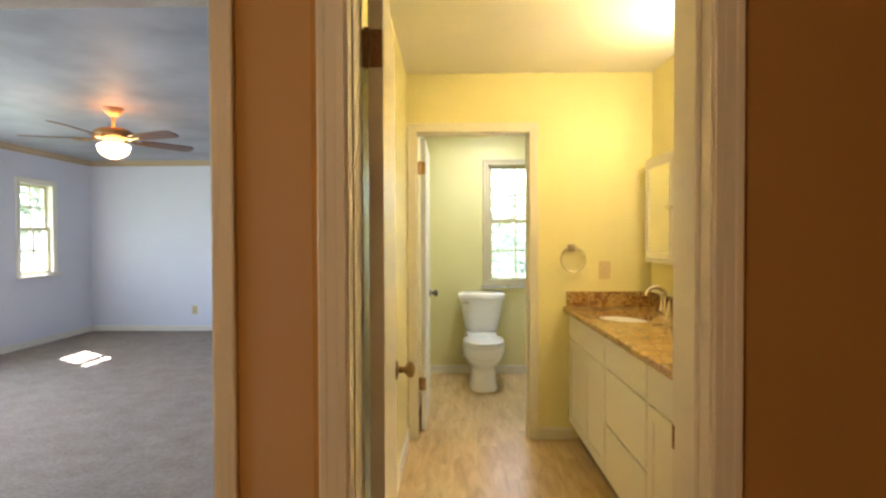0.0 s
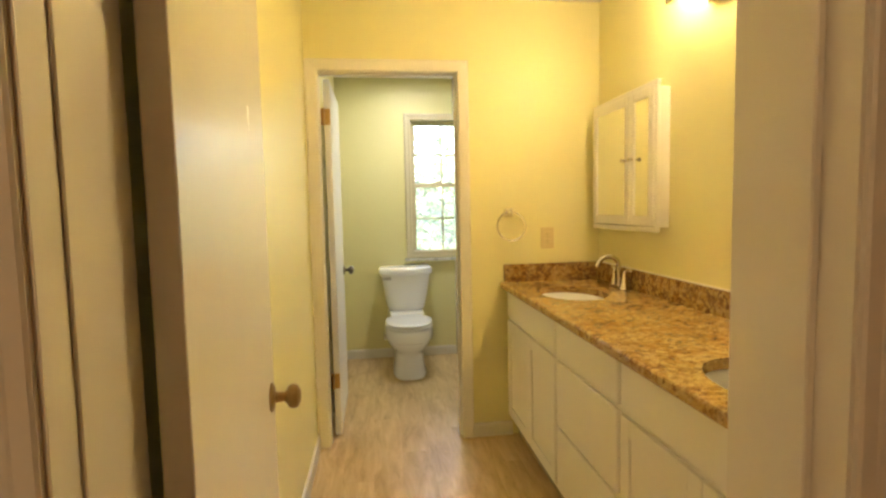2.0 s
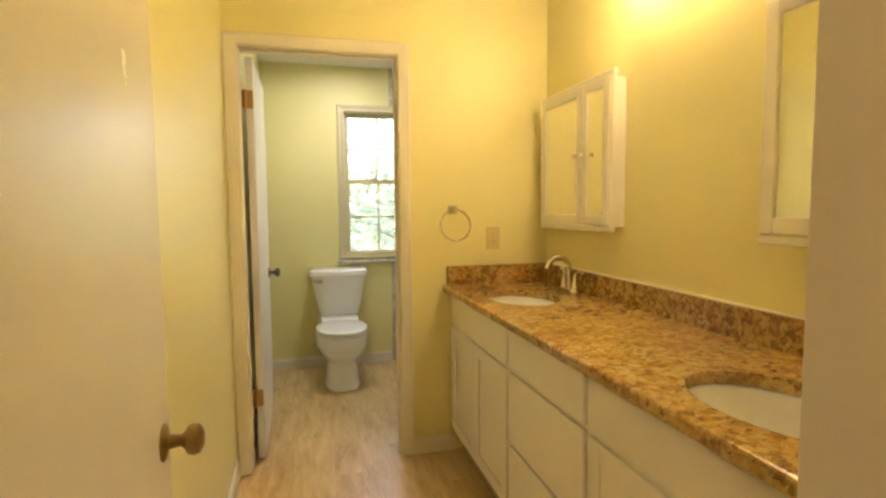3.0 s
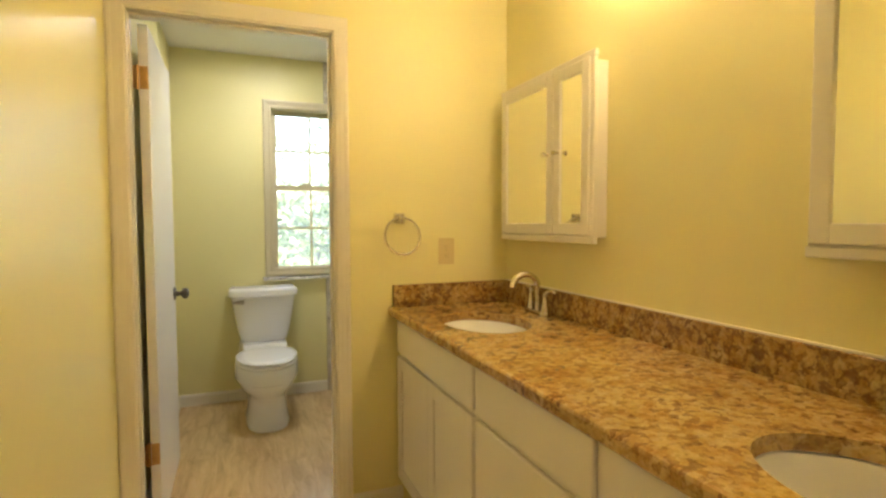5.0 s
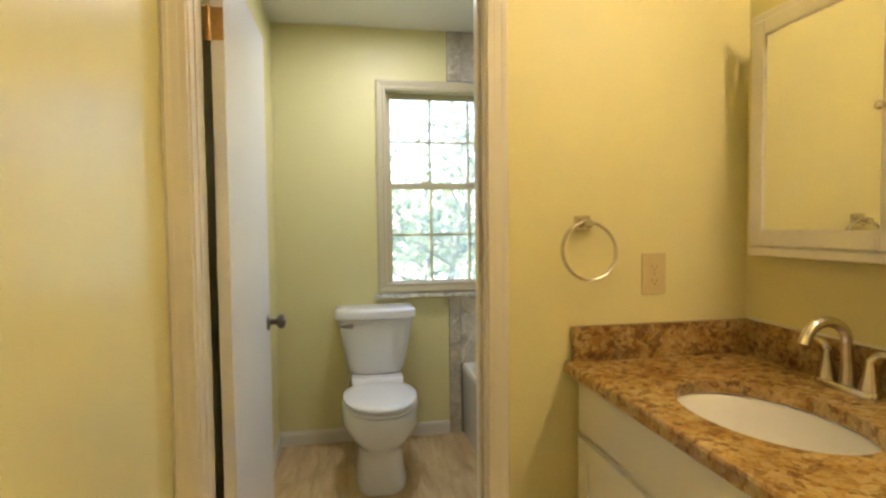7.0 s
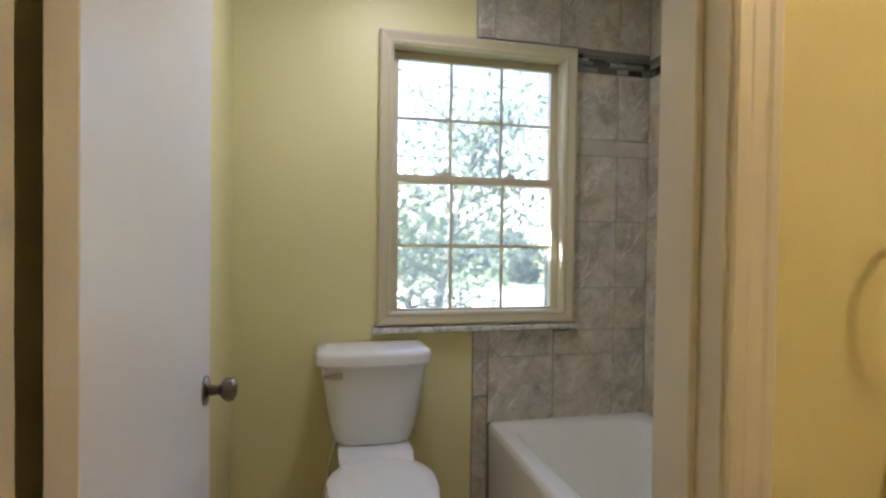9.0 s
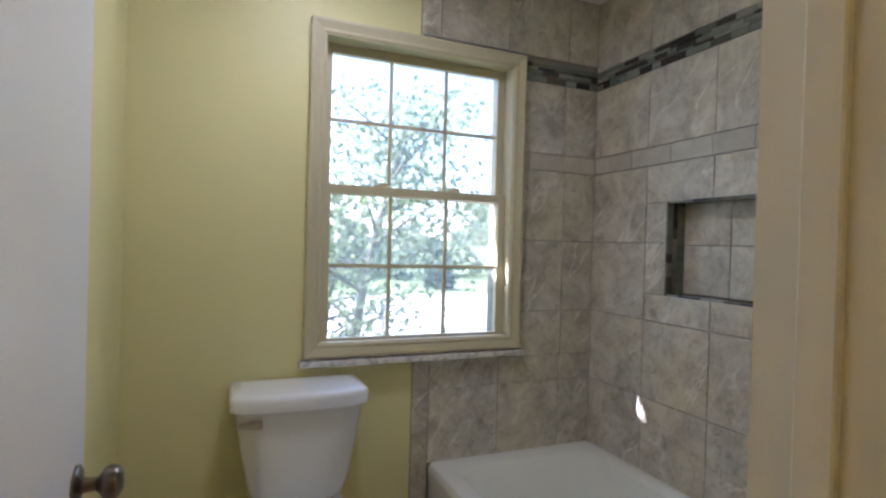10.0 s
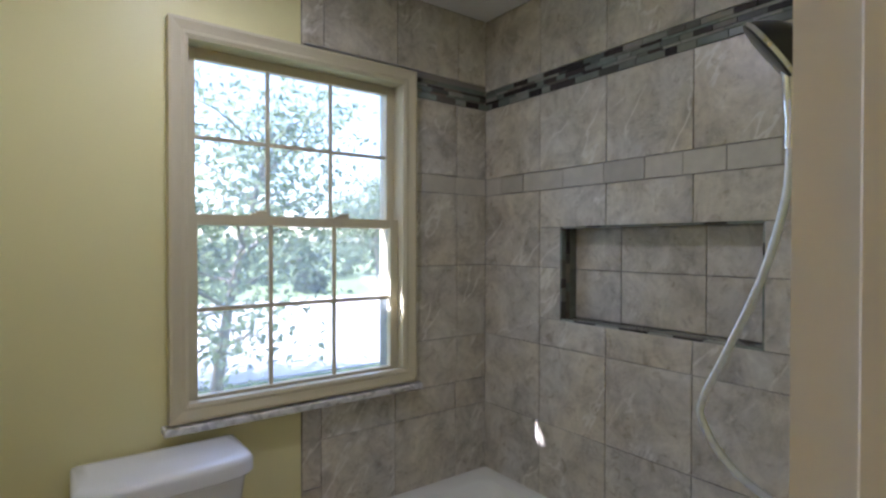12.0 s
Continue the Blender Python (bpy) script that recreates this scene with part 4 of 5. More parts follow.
def egg(cx, yb, yf, hw, z, n=40, power=2.3, front=0.62):
    """A rounded outline from back yb to front yf (smaller y), half width hw."""
    out = []
    yc = yf + (yb - yf) * front
    for k in range(n):
        a = 2 * math.pi * k / n
        c, s = math.cos(a), math.sin(a)
        ry = (yb - yc) if s > 0 else (yc - yf)
        out.append((cx + hw * math.copysign(abs(c) ** (2 / power), c), yc + ry * math.copysign(abs(s) ** (2 / power), s), z))
    return out


toilet = thing("toilet", (TX, 4.9, 0), "white two piece toilet with its lid closed", "toilet")
bm = bmesh.new()
loft(bm, [egg(TX, 5.10, 4.560, 0.132, 0.0, power=3.0), egg(TX, 5.10, 4.558, 0.133, 0.02, power=3.0), egg(TX, 5.08, 4.572, 0.121, 0.06, power=2.8), egg(TX, 5.06, 4.580, 0.115, 0.16, power=2.6),
          egg(TX, 5.05, 4.572, 0.119, 0.190), egg(TX, 5.04, 4.550, 0.137, 0.215), egg(TX, 5.03, 4.520, 0.160, 0.245), egg(TX, 5.02, 4.508, 0.171, 0.272), egg(TX, 5.02, 4.506, 0.175, 0.291), egg(TX, 5.02, 4.495, 0.186, 0.296), egg(TX, 5.02, 4.490, 0.190, 0.315), egg(TX, 5.02, 4.488, 0.191, 0.350), egg(TX, 5.02, 4.489, 0.190, 0.375), egg(TX, 5.02, 4.494, 0.185, 0.386), egg(TX, 5.02, 4.505, 0.174, 0.388)])
part("bowl", bm, CERAMIC, toilet, "", True)
bm = bmesh.new()
deck = lambda z, hw, yb, yf: [(TX + hw * sx, y, z) for sx, y in ((-1, yf), (-0.96, yb), (0.96, yb), (1, yf))]
loft(bm, [deck(0.25, 0.10, 5.18, 4.86), deck(0.385, 0.13, 5.20, 4.86), deck(0.452, 0.145, 5.21, 4.955)])
bmesh.ops.bevel(bm, geom=bm.edges[:], offset=0.012, segments=2, affect="EDGES", profile=0.5)
part("tank_deck", bm, CERAMIC, toilet, "", True)
for nm, z0, z1, gr in (("seat", 0.390, 0.410, 1.0), ("lid", 0.415, 0.437, 0.985)):
    bm = bmesh.new()
    hw, yf, yb = 0.189 * gr, 4.492 + 0.004 * (1 - gr), 4.945
    loft(bm, [egg(TX, yb, yf + 0.006, hw - 0.006, z0, power=2.25), egg(TX, yb, yf, hw, z0 + 0.006, power=2.25), egg(TX, yb, yf + 0.001, hw - 0.001, z1 - 0.008, power=2.25), egg(TX, yb - 0.004, yf + 0.010, hw - 0.010, z1 - 0.001, power=2.25), egg(TX, yb - 0.02, yf + 0.05, hw - 0.05, z1 + 0.002, power=2.25)])
    part(nm, bm, CERAMIC, toilet, "smooth white toilet " + nm, True)
bm = bmesh.new()


def tank_ring(z, hw, yf, yb=5.222, n=15):
    front = []
    for k in range(n):
        u = -math.cos(math.pi * k / (n - 1))
        front.append((TX + hw * u, yf + 0.044 - 0.064 * (1 - u ** 4) ** 0.5, z))
    return front + [(TX + hw * 0.985, yb, z), (TX - hw * 0.985, yb, z)]


loft(bm, [tank_ring(0.455, 0.140, 5.045), tank_ring(0.470, 0.152, 5.035), tank_ring(0.52, 0.166, 5.028), tank_ring(0.62, 0.185, 5.022), tank_ring(0.764, 0.207, 5.018)])
bmesh.ops.bevel(bm, geom=[e for e in bm.edges if e.calc_length() > 0.02 and abs(e.verts[0].co.z - e.verts[1].co.z) > 0.01 and e.calc_face_angle(0) > 0.5], offset=0.014, segments=3, affect="EDGES", profile=0.5)
part("tank", bm, CERAMIC, toilet, "", True)
bm = bmesh.new()
loft(bm, [tank_ring(0.764, 0.218, 5.008, 5.228), tank_ring(0.770, 0.224, 5.003, 5.23), tank_ring(0.803, 0.224, 5.003, 5.23), tank_ring(0.813, 0.219, 5.008, 5.228), tank_ring(0.819, 0.208, 5.020, 5.220), tank_ring(0.821, 0.182, 5.045, 5.20)])
part("tank_lid", bm, CERAMIC, toilet, "white tank lid", True)
bm = bmesh.new()
loft(bm, [[(x, y, 0.733 + s * h) for s in (-1, 1) for y in ((4.996, 5.008) if s < 0 else (5.008, 4.996))] for x, h in ((TX - 0.196, 0.005), (TX - 0.182, 0.008), (TX - 0.152, 0.012), (TX - 0.130, 0.014), (TX - 0.125, 0.011))])
lathe(bm, [(0.0, -0.004), (0.012, -0.004), (0.012, 0.012), (0.009, 0.016), (0.0, 0.017)], Matrix.Translation((TX - 0.160, 5.010, 0.732)) @ Matrix.Rotation(radians(90), 4, "X"), 16)
part("flush_lever", bm, STRIP, toilet, "chrome flush lever", True)
bm = tube(bmesh.new(), spline([(0.36, 5.225, 0.18), (0.36, 5.18, 0.20), (0.375, 5.15, 0.32), (0.40, 5.14, 0.46)], 6), 0.006, 8)
lathe(bm, [(0.0, -0.02), (0.012, -0.02), (0.012, 0.03), (0.0, 0.03)], Matrix.Translation((0.36, 5.20, 0.19)), 12)
lathe(bm, [(0.0, 0.0), (0.016, 0.0), (0.016, 0.02), (0.0, 0.02)], Matrix.Translation((0.40, 5.14, 0.432)), 12)
part("supply_line", bm, CHROME, toilet, "water supply line with valve", True)

# ---- tub ----
tub = thing("bathtub", (1.47, 4.43, 0), "white enamelled alcove bathtub", "bathtub")
TB = (1.075, 1.866, 3.622, 5.242)


def rrect(x0, x1, y0, y1, r, z, n=6):
    out = []
    for cx, cy, a0 in ((x1 - r, y1 - r, 0), (x0 + r, y1 - r, 90), (x0 + r, y0 + r, 180), (x1 - r, y0 + r, 270)):
        out += [(cx + r * math.cos(radians(a0 + 90 * k / n)), cy + r * math.sin(radians(a0 + 90 * k / n)), z) for k in range(n + 1)]
    return out


bm = bmesh.new()
rings = [rrect(TB[0] + 0.012, TB[1], TB[2], TB[3], 0.004, 0.0), rrect(TB[0] + 0.004, TB[1], TB[2], TB[3], 0.006, 0.36), rrect(TB[0], TB[1], TB[2], TB[3], 0.010, 0.395), rrect(TB[0], TB[1], TB[2], TB[3], 0.014, 0.420),
         rrect(TB[0] + 0.008, TB[1] - 0.002, TB[2] + 0.003, TB[3] - 0.003, 0.02, 0.432), rrect(TB[0] + 0.02, TB[1] - 0.01, TB[2] + 0.02, TB[3] - 0.02, 0.03, 0.434),
         rrect(TB[0] + 0.075, TB[1] - 0.06, TB[2] + 0.09, TB[3] - 0.075, 0.09, 0.432), rrect(TB[0] + 0.088, TB[1] - 0.07, TB[2] + 0.10, TB[3] - 0.09, 0.10, 0.424),
         rrect(TB[0] + 0.098, TB[1] - 0.078, TB[2] + 0.11, TB[3] - 0.12, 0.11, 0.38), rrect(TB[0] + 0.14, TB[1] - 0.11, TB[2] + 0.15, TB[3] - 0.26, 0.13, 0.16), rrect(TB[0] + 0.19, TB[1] - 0.16, TB[2] + 0.21, TB[3] - 0.34, 0.12, 0.10)]
loft(bm, rings, caps=False)
bm.faces.new([bm.verts.new(p) for p in rings[-1]])
part("tub_shell", bm, ENAMEL, tub, "", True)
part("drain", lathe(bmesh.new(), [(0.0, 0.0), (0.035, 0.0), (0.033, 0.004), (0.0, 0.005)], Matrix.Translation((1.47, 3.92, 0.101))), CHROME, tub, "chrome drain")

# ---- hand shower ----
hs = thing("hand_shower", (1.45, END_Y2, 1.75), "chrome and black hand shower with a hanging hose", "shower")
m = look((1.45, 3.888, 1.835), (1.40, 4.073, 1.70)) @ Matrix.Scale(1.10, 4)
part("head", lathe(bmesh.new(), [(0.0, 0.035), (0.018, 0.032), (0.040, 0.018), (0.060, -0.004), (0.067, -0.018), (0.066, -0.024), (0.058, -0.027), (0.0, -0.028)], m, 32), BLACKPLASTIC, hs, "dark shower head", True)
part("spray_ring", lathe(bmesh.new(), [(0.060, -0.024), (0.0685, -0.020), (0.0685, -0.014), (0.0665, -0.012), (0.060, -0.02)], m, 32), CHROME, hs, "chrome rim", True)
part("handle", tube(bmesh.new(), spline([(1.45, 3.883, 1.815), (1.45, 3.871, 1.775), (1.45, 3.867, 1.72), (1.45, 3.867, 1.625)], 5), [0.018] * 4 + [0.015] * 8 + [0.012] * 4, 14), CHROME, hs, "chrome handle", True)
part("arm", tube(bmesh.new(), [(1.45, END_Y2 + 0.001, 1.86), (1.45, 3.70, 1.85), (1.45, 3.79, 1.80), (1.45, 3.851, 1.752)], 0.011, 12), CHROME, hs, "chrome wall arm", True)
part("hose", tube(bmesh.new(), spline([(1.45, 3.867, 1.63), (1.45, 3.877, 1.52), (1.45, 3.918, 1.37), (1.45, 3.99, 1.20), (1.45, 4.035, 1.10), (1.45, 4.040, 1.05), (1.45, 4.00, 0.985), (1.45, 3.93, 0.935), (1.45, 3.80, 0.90), (1.45, 3.70, 0.95), (1.45, 3.66, 1.2), (1.45, 3.655, 1.88)], 8), 0.0085, 10), HOSE, hs, "ribbed silver hose", True)

# ---- ceiling light of the toilet room ----
cl = thing("ceiling_light", (0.643, 4.61, CEIL), "small round lit flush ceiling light", "ceiling lamp")
part("rim", lathe(bmesh.new(), [(0.0, 0.0), (0.098, 0.0), (0.099, -0.016), (0.095, -0.024), (0.088, -0.023), (0.087, -0.018), (0.0, -0.018)], Matrix.Translation((0.643, 4.61, CEIL - 0.0005)), 40), TRIM, cl, "", True)
part("diffuser", lathe(bmesh.new(), [(0.086, -0.0185), (0.070, -0.0215), (0.04, -0.0235), (0.0, -0.0245)], Matrix.Translation((0.643, 4.61, CEIL)), 40), DISCGLASS, cl, "glowing white glass", True)

# ---- hall light: unseen dome, added to light the hall walls ----
hl = thing("hall_light", (-0.75, -0.7, CEIL), "unseen warm dome light added to the hall ceiling", "ceiling lamp")
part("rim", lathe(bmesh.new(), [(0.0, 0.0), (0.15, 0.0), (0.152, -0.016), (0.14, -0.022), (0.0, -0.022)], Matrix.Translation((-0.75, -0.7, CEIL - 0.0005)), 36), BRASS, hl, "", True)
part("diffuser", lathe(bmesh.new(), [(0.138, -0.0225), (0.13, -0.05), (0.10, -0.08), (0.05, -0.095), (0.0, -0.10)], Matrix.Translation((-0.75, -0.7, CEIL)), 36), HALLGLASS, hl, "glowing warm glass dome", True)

# ---- ceiling fan of the bedroom ----
FX, FY = -2.71, 4.60
fan = thing("ceiling_fan", (FX, FY, BED_Z), "bronze five blade ceiling fan with a lit bowl", "ceiling fan")
at = Matrix.Translation((FX, FY, BED_Z))
part("canopy", lathe(bmesh.new(), [(0.0, 0.0), (0.085, 0.0), (0.082, -0.02), (0.055, -0.055), (0.03, -0.075), (0.0, -0.078)], at, 28), FANPAINT_LIT, fan, "", True)
part("downrod", lathe(bmesh.new(), [(0.0, -0.07), (0.014, -0.07), (0.014, -0.205), (0.0, -0.205)], at, 16), FANPAINT_LIT, fan)
part("motor", lathe(bmesh.new(), [(0.0, -0.2), (0.085, -0.2), (0.115, -0.186), (0.155, -0.215), (0.155, -0.24), (0.13, -0.268), (0.085, -0.29), (0.07, -0.315), (0.0, -0.32)], at, 36), COPPER, fan, "dark bronze motor housing", True)
for k in range(5):
    a = radians(-19 + 72 * k)
    m = at @ Matrix.Rotation(a, 4, "Z")
    bm = bmesh.new()
    outline = [(0.22, -0.045), (0.30, -0.060), (0.52, -0.068), (0.655, -0.070), (0.69, -0.055), (0.70, 0.0), (0.69, 0.055), (0.655, 0.070), (0.52, 0.068), (0.30, 0.060), (0.22, 0.045)]
    tilt = Matrix.Rotation(radians(-12), 4, "X")
    loft(bm, [[m @ (Matrix.Translation((0, 0, -0.275)) @ tilt @ Vector((x, y, z))) for x, y in outline] for z in (-0.004, 0.004)])
    part("blade", bm, BLADEWOOD, fan, "dark wood blade")
    bm = tube(bmesh.new(), [m @ Vector(p) for p in ((0.13, 0, -0.262), (0.18, 0, -0.285), (0.25, 0.0, -0.286), (0.31, 0.0, -0.284))], [0.016, 0.013, 0.012, 0.008], 8)
    part("blade_iron", bm, BRASS, fan, "brass blade bracket", True)
part("light_bowl", lathe(bmesh.new(), [(0.0, -0.322), (0.122, -0.325), (0.126, -0.345), (0.114, -0.385), (0.084, -0.415), (0.045, -0.435), (0.0, -0.44)], at, 36), FANGLASS, fan, "glowing frosted glass bowl", True)
part("uplight", lathe(bmesh.new(), [(0.050, -0.1995), (0.050, -0.194), (0.076, -0.194), (0.078, -0.1995)], at, 28), UPGLASS, fan, "warm lit ring above the motor", True)
part("finial", lathe(bmesh.new(), [(0.0, -0.445), (0.010, -0.446), (0.012, -0.455), (0.006, -0.465), (0.0, -0.468)], at, 14), BRASS, fan, "", True)

# ---- outdoors ----
GZ = -0.5
bm = bmesh.new()
bmesh.ops.create_grid(bm, x_segments=2, y_segments=2, size=900, matrix=Matrix.Translation((0, 0, GZ)))
structure("ground", bm, GRASS, "sunlit lawn reaching the horizon", "ground")
structure("driveway", boxes((0.6, 34, 10.9, 21.0, GZ, GZ + 0.03)), DRIVE, "pale concrete drive across the lawn", "road")
bm = bmesh.new()
# unseen roof, added so its eaves cut the sun at both windows
rf = [(0.08, 2.45), (-2.75, 3.9), (-5.05 - 0.8, 2.45), (-5.05 - 0.8, 2.58), (-2.75, 4.05), (0.08, 2.586)]
loft(bm, [[(x, y, z) for x, z in rf] for y in (1.2, BED_Y1 + 0.5)])
structure("roof_bedroom", bm, SHINGLE, "unseen grey shingled gable roof over the bedroom, added to cut the sun", "roof")
# unseen slab; its edge at y 6.006 trims the sun on the tiles
structure("roof_bath", boxes((-0.3, 3.0, -2.0, 6.006, 2.55, 2.70)), SHINGLE, "unseen roof slab over the bathroom, added to trim the sun patch", "roof")


def leaf_cloud(bm, pts, size, rnd):
    """Small bent two-triangle leaves at the points."""
    for p in pts:
        s = size * rnd.uniform(0.6, 1.3)
        q = Euler((rnd.uniform(-1.0, 1.0), rnd.uniform(-1.0, 1.0), rnd.uniform(0, 6.28))).to_matrix()
        tip, base = p + q @ Vector((s, 0, -0.15 * s)), p
        l, r = p + q @ Vector((0.45 * s, 0.32 * s, 0.08 * s)), p + q @ Vector((0.45 * s, -0.32 * s, 0.08 * s))
        v = [bm.verts.new(c) for c in (base, l, tip, r)]
        bm.faces.new((v[0], v[1], v[2]))
        bm.faces.new((v[0], v[2], v[3]))


def tree(at, lean, height, spread, leaves, leaf_size, seed, label, mat=None, low=0.32):
    rnd = random.Random(seed)
    ob = thing("tree", at, label, "tree")
    base = Vector(at)
    trunk_pts = [base + Vector((lean[0] * t + 0.05 * math.sin(5 * t + seed), lean[1] * t, height * 0.8 * t)) for t in (k / 9 for k in range(10))]
    bm = tube(bmesh.new(), trunk_pts, [0.075 * (1 - 0.085 * k) for k in range(10)], 10)
    part("trunk", bm, BARK, ob, "", True)
    tips = []
    for k in range(16):
        t = rnd.uniform(low, 0.98)
        i = min(int(t * 9), 8)
        p = trunk_pts[i].lerp(trunk_pts[i + 1], t * 9 - i)
        a = 2.4 * k + rnd.uniform(-0.4, 0.4)
        reach = spread * (1.05 - 0.55 * t) * rnd.uniform(0.7, 1.1)
        way = Vector((math.cos(a), math.sin(a), rnd.uniform(0.25, 0.9)))
        pts = [p + way * reach * s + Vector((0, 0, -0.18 * reach * s * s)) + Vector((rnd.uniform(-.05, .05), rnd.uniform(-.05, .05), 0)) * s for s in (0, 0.25, 0.5, 0.75, 1.0)]
        part("limb", tube(bmesh.new(), pts, [0.03, 0.024, 0.017, 0.011, 0.005], 7), BARK, ob, "", True)
        tips += [(q, 0.22 * reach + 0.09) for q in pts[1:]]
    bm = bmesh.new()
    pts = []
    for _ in range(leaves):
        c, r = rnd.choice(tips)
        pts.append(c + Vector((rnd.gauss(0, r), rnd.gauss(0, r), rnd.gauss(0, r * 0.75))))
    leaf_cloud(bm, pts, leaf_size, rnd)
    part("crown", bm, mat or LEAF, ob, "loose crown of small green leaves")
    return ob


tree((1.75, 9.75, GZ), (0.66, 0.1), 4.3, 1.7, 4300, 0.098, 3, "young leafy tree close to the bathroom window", low=0.20)
tree((11.6, 23.5, GZ), (0.3, 0.4), 5.4, 2.8, 5200, 0.14, 8, "leafy tree on the lawn")
tree((-0.5, 12.5, GZ), (0.4, 0.3), 5.0, 2.3, 4600, 0.12, 11, "leafy tree on the lawn")
tree((1.55, 10.7, GZ), (0.3, 0.1), 2.1, 1.1, 700, 0.08, 21, "low leafy shrub beside the young tree", low=0.05)
tree((-11.5, 14.5, GZ), (0.3, 0.2), 6.0, 2.6, 1800, 0.14, 31, "leafy tree beyond the bedroom window")


def shrub(at, width, height, leaves, seed, label):
    """A dense dark bush: short stems and a rounded, uneven mass of leaves."""
    rnd = random.Random(seed)
    ob = thing("shrub", at, label, "shrub")
    for k in range(5):
        a = 1.26 * k + rnd.uniform(-0.3, 0.3)
        top = Vector(at) + Vector((0.3 * width * math.cos(a), 0.3 * width * math.sin(a), 0.7 * height))
        part("stem", tube(bmesh.new(), [Vector(at), Vector(at).lerp(top, 0.5) + Vector((0, 0, 0.05)), top], [0.03, 0.02, 0.008], 7), BARK, ob, "", True)
    bm, pts = bmesh.new(), []
    for _ in range(leaves):
        a, h, r = rnd.uniform(0, 6.28), rnd.uniform(0.08, 1.0), rnd.uniform(0.3, 1.0) ** 0.5
        w = 0.5 * width * math.sin(math.pi * min(1.0, 0.25 + 0.72 * h)) * (1 + 0.18 * math.sin(3 * a + 5 * h))
        pts.append(Vector(at) + Vector((w * r * math.cos(a), w * r * math.sin(a), height * h)))
    leaf_cloud(bm, pts, 0.13, rnd)
    part("crown", bm, DARKLEAF, ob, "dense dark green leaves")
    return ob


shrub((8.55, 23.4, GZ), 1.3, 0.95, 2200, 41, "dark evergreen shrub at the edge of the drive")


def woods(seed, count, size, spot, label):
    """A far row of leaf masses; spot(u, v) gives the ground point and the height there."""
    rnd = random.Random(seed)
    bm, pts = bmesh.new(), []
    for _ in range(count):
        x, y, top = spot(rnd.uniform(0, 1), rnd.uniform(0, 1))
        pts.append(Vector((x, y, GZ + rnd.uniform(0, 1) ** 0.8 * top)))
    leaf_cloud(bm, pts, size, rnd)
    return tagged(finish("far_woods", bm, FARLEAF), label, "woods", "", "stuff")


def north_edge(u, v):
    x = -7 + 52 * u
    return x, 30 + 4 * v + 0.006 * x * x, 3.4 + 1.3 * math.sin(x * 0.45) + 0.8 * math.sin(x * 1.3 + 1)


def west_edge(u, v):
    y = 6 + 30 * u
    return -19 - 4 * v, y, 6.0 + 1.2 * math.sin(y * 0.5) + 0.8 * math.sin(y * 1.4)


woods(5, 3800, 0.75, north_edge, "row of leafy trees at the far edge of the lawn")
woods(6, 5200, 0.75, west_edge, "row of tall leafy trees beyond the bedroom")


# ---- tiles, strips and planks ----
def tile_mesh(w, h, d, bevel):
    bm = bmesh.new()
    box(bm, -w / 2, w / 2, -d, 0, -h / 2, h / 2)
    if bevel:
        front = [e for e in bm.edges if all(v.co.y < -d / 2 for v in e.verts)]
        bmesh.ops.bevel(bm, geom=front, offset=bevel, segments=1, affect="EDGES")
    bmesh.ops.recalc_face_normals(bm, faces=bm.faces[:])
    me = bpy.data.meshes.new("tile")
    bm.to_mesh(me)
    bm.free()
    return me


TILE_CACHE = {}


def place_tile(name, parent, material, facing, a0, a1, z0, z1, plane, depth=0.007, gap=0.003, bevel=0.0012):
    """A tile on a wall; facing "y": the wall looks to -y and a runs along x; "x": it looks to -x and a runs along y."""
    w, h = round(a1 - a0 - gap, 4), round(z1 - z0 - gap, 4)
    key = (w, h, depth, material.name)
    if key not in TILE_CACHE:
        TILE_CACHE[key] = tile_mesh(w, h, depth, bevel)
        TILE_CACHE[key].materials.append(material)
    ob = new(name, TILE_CACHE[key])
    mid, z = (a0 + a1) / 2, (z0 + z1) / 2
    ob.matrix_basis = pose(mid, plane, z) if facing == "y" else pose(plane, mid, z, 0, 0, -90)
    ob.parent = parent
    return ob


ROWS_Z = [0.43, 0.726, 1.036, 1.345, 1.652]
COLS_Y = [3.622, 3.967, 4.282, 4.597, 4.912, 5.244]


def cut_tile(a0, a1, z0, z1, hole):
    """The pieces of a cell left round the niche."""
    h0, h1, k0, k1 = hole
    if a1 <= h0 or a0 >= h1 or z1 <= k0 or z0 >= k1:
        return [(a0, a1, z0, z1)]
    out = []
    if z0 < k0:
        out.append((a0, a1, z0, k0))
    if z1 > k1:
        out.append((a0, a1, k1, z1))
    lo, hi = max(z0, k0), min(z1, k1)
    if a0 < h0:
        out.append((a0, h0, lo, hi))
    if a1 > h1:
        out.append((h1, a1, lo, hi))
    return out


for a0, a1 in zip(COLS_Y, COLS_Y[1:]):
    cells = list(zip(ROWS_Z, ROWS_Z[1:])) + [(1.727, 2.035), (2.120, CEIL - 0.004)]
    for z0, z1 in cells:
        for c in cut_tile(a0, a1, z0, z1, NI):
            if c[1] - c[0] > 0.012 and c[3] - c[2] > 0.012:
                place_tile("tile", tub_wall, TILE, "x", *c, TUB_X)
for a0, a1 in ((4.083, 4.284), (4.284, 4.594), (4.594, 4.800)):
    for z0, z1 in ((1.150, 1.338), (1.338, 1.498)):
        place_tile("tile", tub_wall, TILE, "x", a0, a1, z0, z1, TUB_X + 0.088)

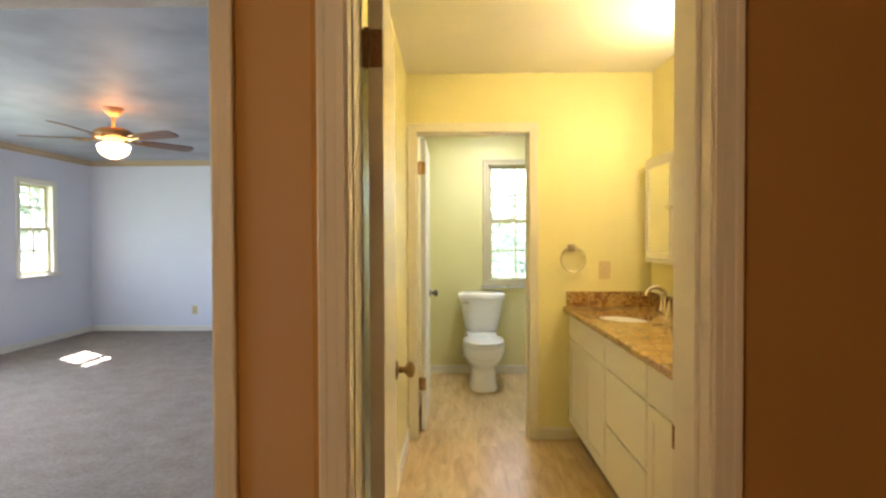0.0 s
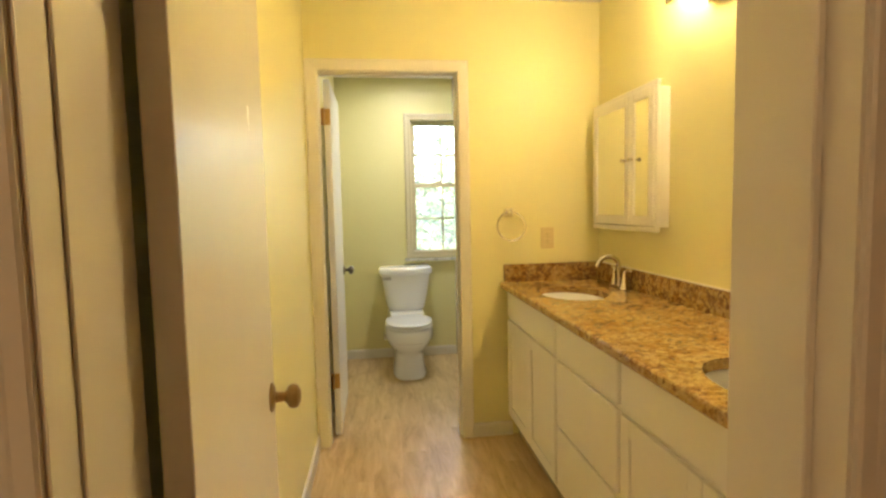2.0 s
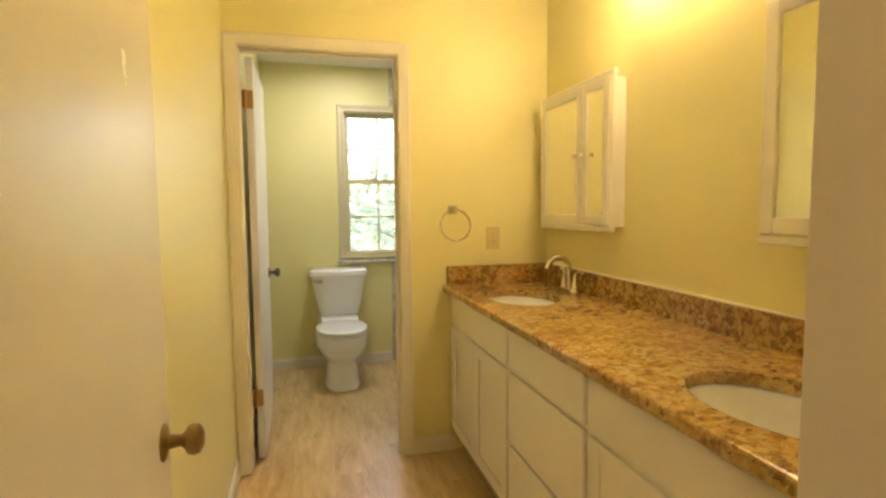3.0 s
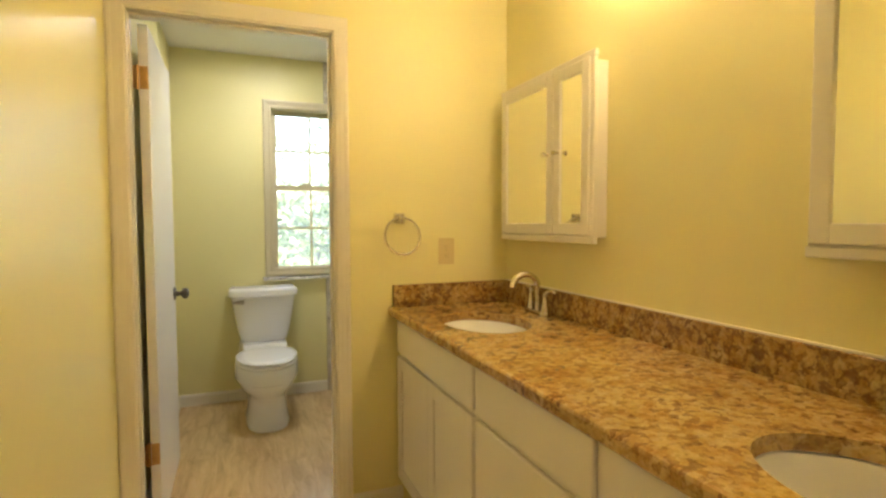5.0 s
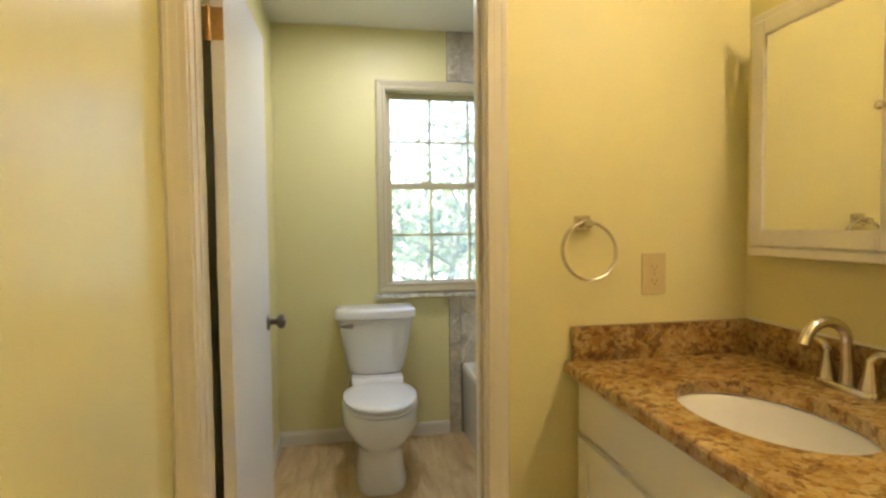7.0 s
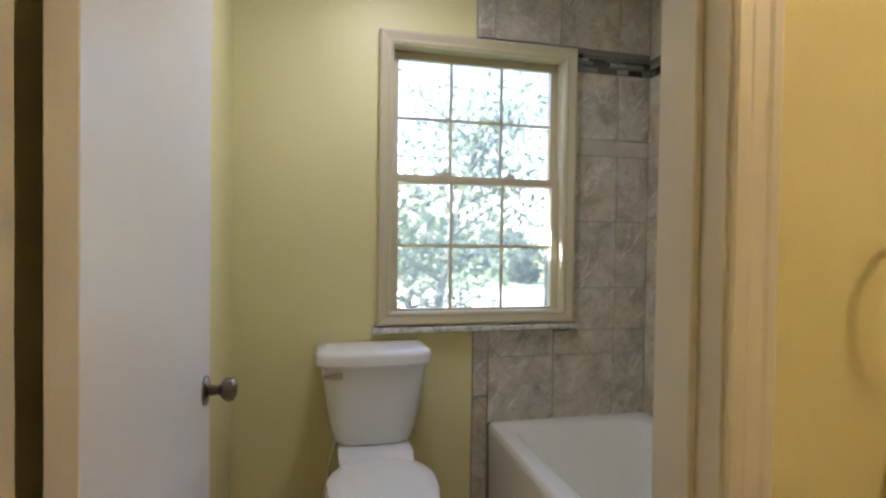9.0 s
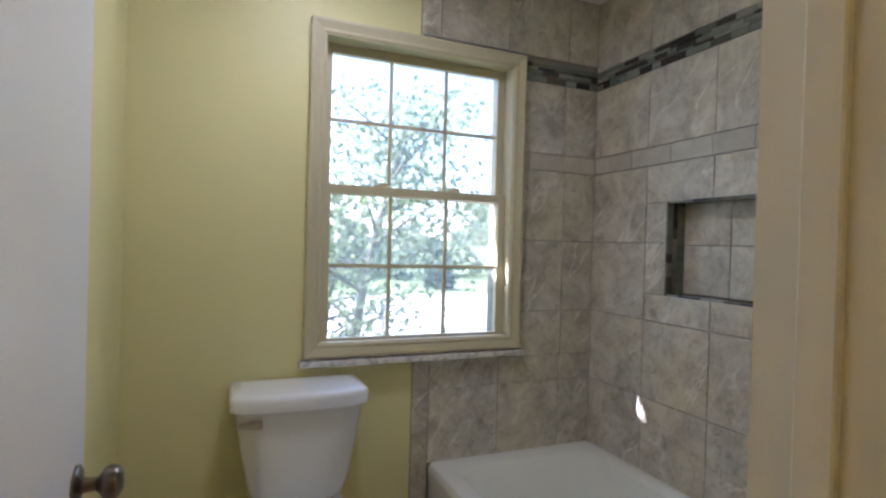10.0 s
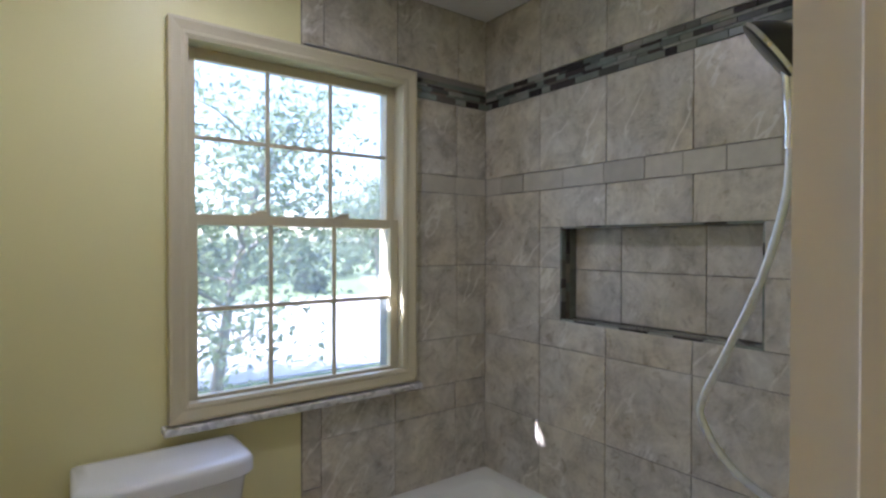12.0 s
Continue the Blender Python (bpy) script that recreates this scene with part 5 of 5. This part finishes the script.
# window wall
TOPX, LOWX = [1.0, 1.083, 1.396, 1.702, 1.860], [1.0, 1.071, 1.385, 1.690, 1.860]
FP = FAR_Y - 0.003
for a0, a1 in zip(TOPX, TOPX[1:]):
    place_tile("tile", tub_north, TILE, "y", a0, a1, 2.142, CEIL - 0.004, FP)
for z0, z1 in ((1.727, 2.035), (1.345, 1.652), (1.036, 1.345), (0.84, 1.036)):
    for a0, a1 in ((1.470, 1.695), (1.695, 1.860)):
        place_tile("tile", tub_north, TILE, "y", a0, a1, z0, z1, FP)
for z0, z1 in ((0.43, 0.726), (0.726, 0.853)):
    for a0, a1 in zip(LOWX[1:], LOWX[2:]):
        place_tile("tile", tub_north, TILE, "y", a0, a1, z0, z1 if a0 < 1.3 else min(z1, 0.84), FP)
for z0, z1 in ((0.0, 0.25), (0.25, 0.555), (0.555, 0.853)):
    place_tile("edge_tile", tub_north, TILE, "y", 1.0, 1.071, z0, z1, FP)

rnd = random.Random(21)


def strip_row(parent, material, facing, a0, a1, z0, z1, plane, lo, hi, name):
    a = a0 - rnd.uniform(0, lo)
    while a < a1:
        b = a + rnd.uniform(lo, hi)
        p, q = max(a, a0), min(b, a1)
        if q - p > 0.012:
            place_tile(name, parent, material, facing, round(p, 3), round(q, 3), z0, z1, plane, 0.0065 + rnd.choice((0, 0.0008)), 0.0016, 0.0006)
        a = b


z0 = 2.036
for tall in (0.025, 0.010, 0.018, 0.010, 0.019):
    strip_row(tub_wall, MOSAIC, "x", 3.75, 5.241, z0, z0 + tall, TUB_X, 0.035, 0.11, "mosaic_strip")
    strip_row(tub_north, MOSAIC, "y", 1.470, 1.860, z0, z0 + tall, FP, 0.035, 0.11, "mosaic_strip")
    z0 += tall
strip_row(tub_wall, DECOR, "x", 3.75, 5.241, 1.653, 1.726, TUB_X, 0.13, 0.21, "stone_strip")
strip_row(tub_north, DECOR, "y", 1.470, 1.860, 1.653, 1.726, FP, 0.13, 0.21, "stone_strip")

# niche lining of small mosaic strips
nx0, nx1 = TUB_X - 0.006, TUB_X + 0.081
NICHE_STRIPS = {}


def niche_strip(size, at):
    key = tuple(round(v, 3) for v in size)
    if key not in NICHE_STRIPS:
        bm = box(bmesh.new(), *(w for v in key for w in (-v / 2, v / 2)), 0.0006)
        NICHE_STRIPS[key] = bpy.data.meshes.new("mosaic_strip")
        bm.to_mesh(NICHE_STRIPS[key])
        bm.free()
        NICHE_STRIPS[key].materials.append(MOSAIC)
    ob = new("mosaic_strip", NICHE_STRIPS[key])
    ob.location = at
    ob.parent = tub_wall


for k, tall in enumerate((0.030, 0.022, 0.034)):
    x0 = nx0 + (0.0, 0.031, 0.054)[k]
    for side in (NI[0] + 0.0015, NI[1] - 0.0015):
        z = NI[2] - 0.002
        while z < NI[3]:
            z1 = min(z + rnd.choice((0.036, 0.052, 0.074)), NI[3] + 0.002)
            niche_strip((tall - 0.0015, 0.007, z1 - z - 0.0015), (x0 + tall / 2, side, (z + z1) / 2))
            z = z1
    for side in (NI[2] + 0.002, NI[3] - 0.002):
        y = NI[0] + 0.005
        while y < NI[1] - 0.008:
            y1 = min(y + rnd.choice((0.044, 0.066, 0.098)), NI[1] - 0.005)
            niche_strip((tall - 0.0015, y1 - y - 0.0015, 0.008), (x0 + tall / 2, (y + y1) / 2, side))
            y = y1

# vinyl planks
PLANKS = {}
floor = bpy.data.objects["floor"]


def plank(x0, x1, y0, y1):
    key = (round(x1 - x0, 3), round(y1 - y0, 3))
    if key not in PLANKS:
        bm = box(bmesh.new(), -key[0] / 2, key[0] / 2, -key[1] / 2, key[1] / 2, -0.006, 0.0)
        top = [e for e in bm.edges if all(v.co.z > -0.001 for v in e.verts)]
        bmesh.ops.bevel(bm, geom=top, offset=0.0005, segments=1, affect="EDGES")
        PLANKS[key] = bpy.data.meshes.new("plank")
        bm.to_mesh(PLANKS[key])
        bm.free()
        PLANKS[key].materials.append(PLANK)
    ob = new("plank", PLANKS[key])
    ob.location = ((x0 + x1) / 2, (y0 + y1) / 2, 0.0)
    ob.parent = floor


k, x = 0, -0.04
while x < 1.86:
    x1 = min(x + 0.152, 1.866)
    lo, hi = HALL_Y + 0.06, FAR_Y - 0.001
    y = lo - (0.47 * k) % 1.22
    while y < hi:
        p, q = max(y, lo), min(y + 1.22, hi)
        if x >= RIGHT_X - 0.05:
            p = max(p, END_Y2)
        if q - p > 0.02:
            plank(x + 0.0002, x1 - 0.0002, p + 0.0002, q - 0.0002)
        y += 1.22
    k += 1
    x = x1
    if x >= 1.86:
        break
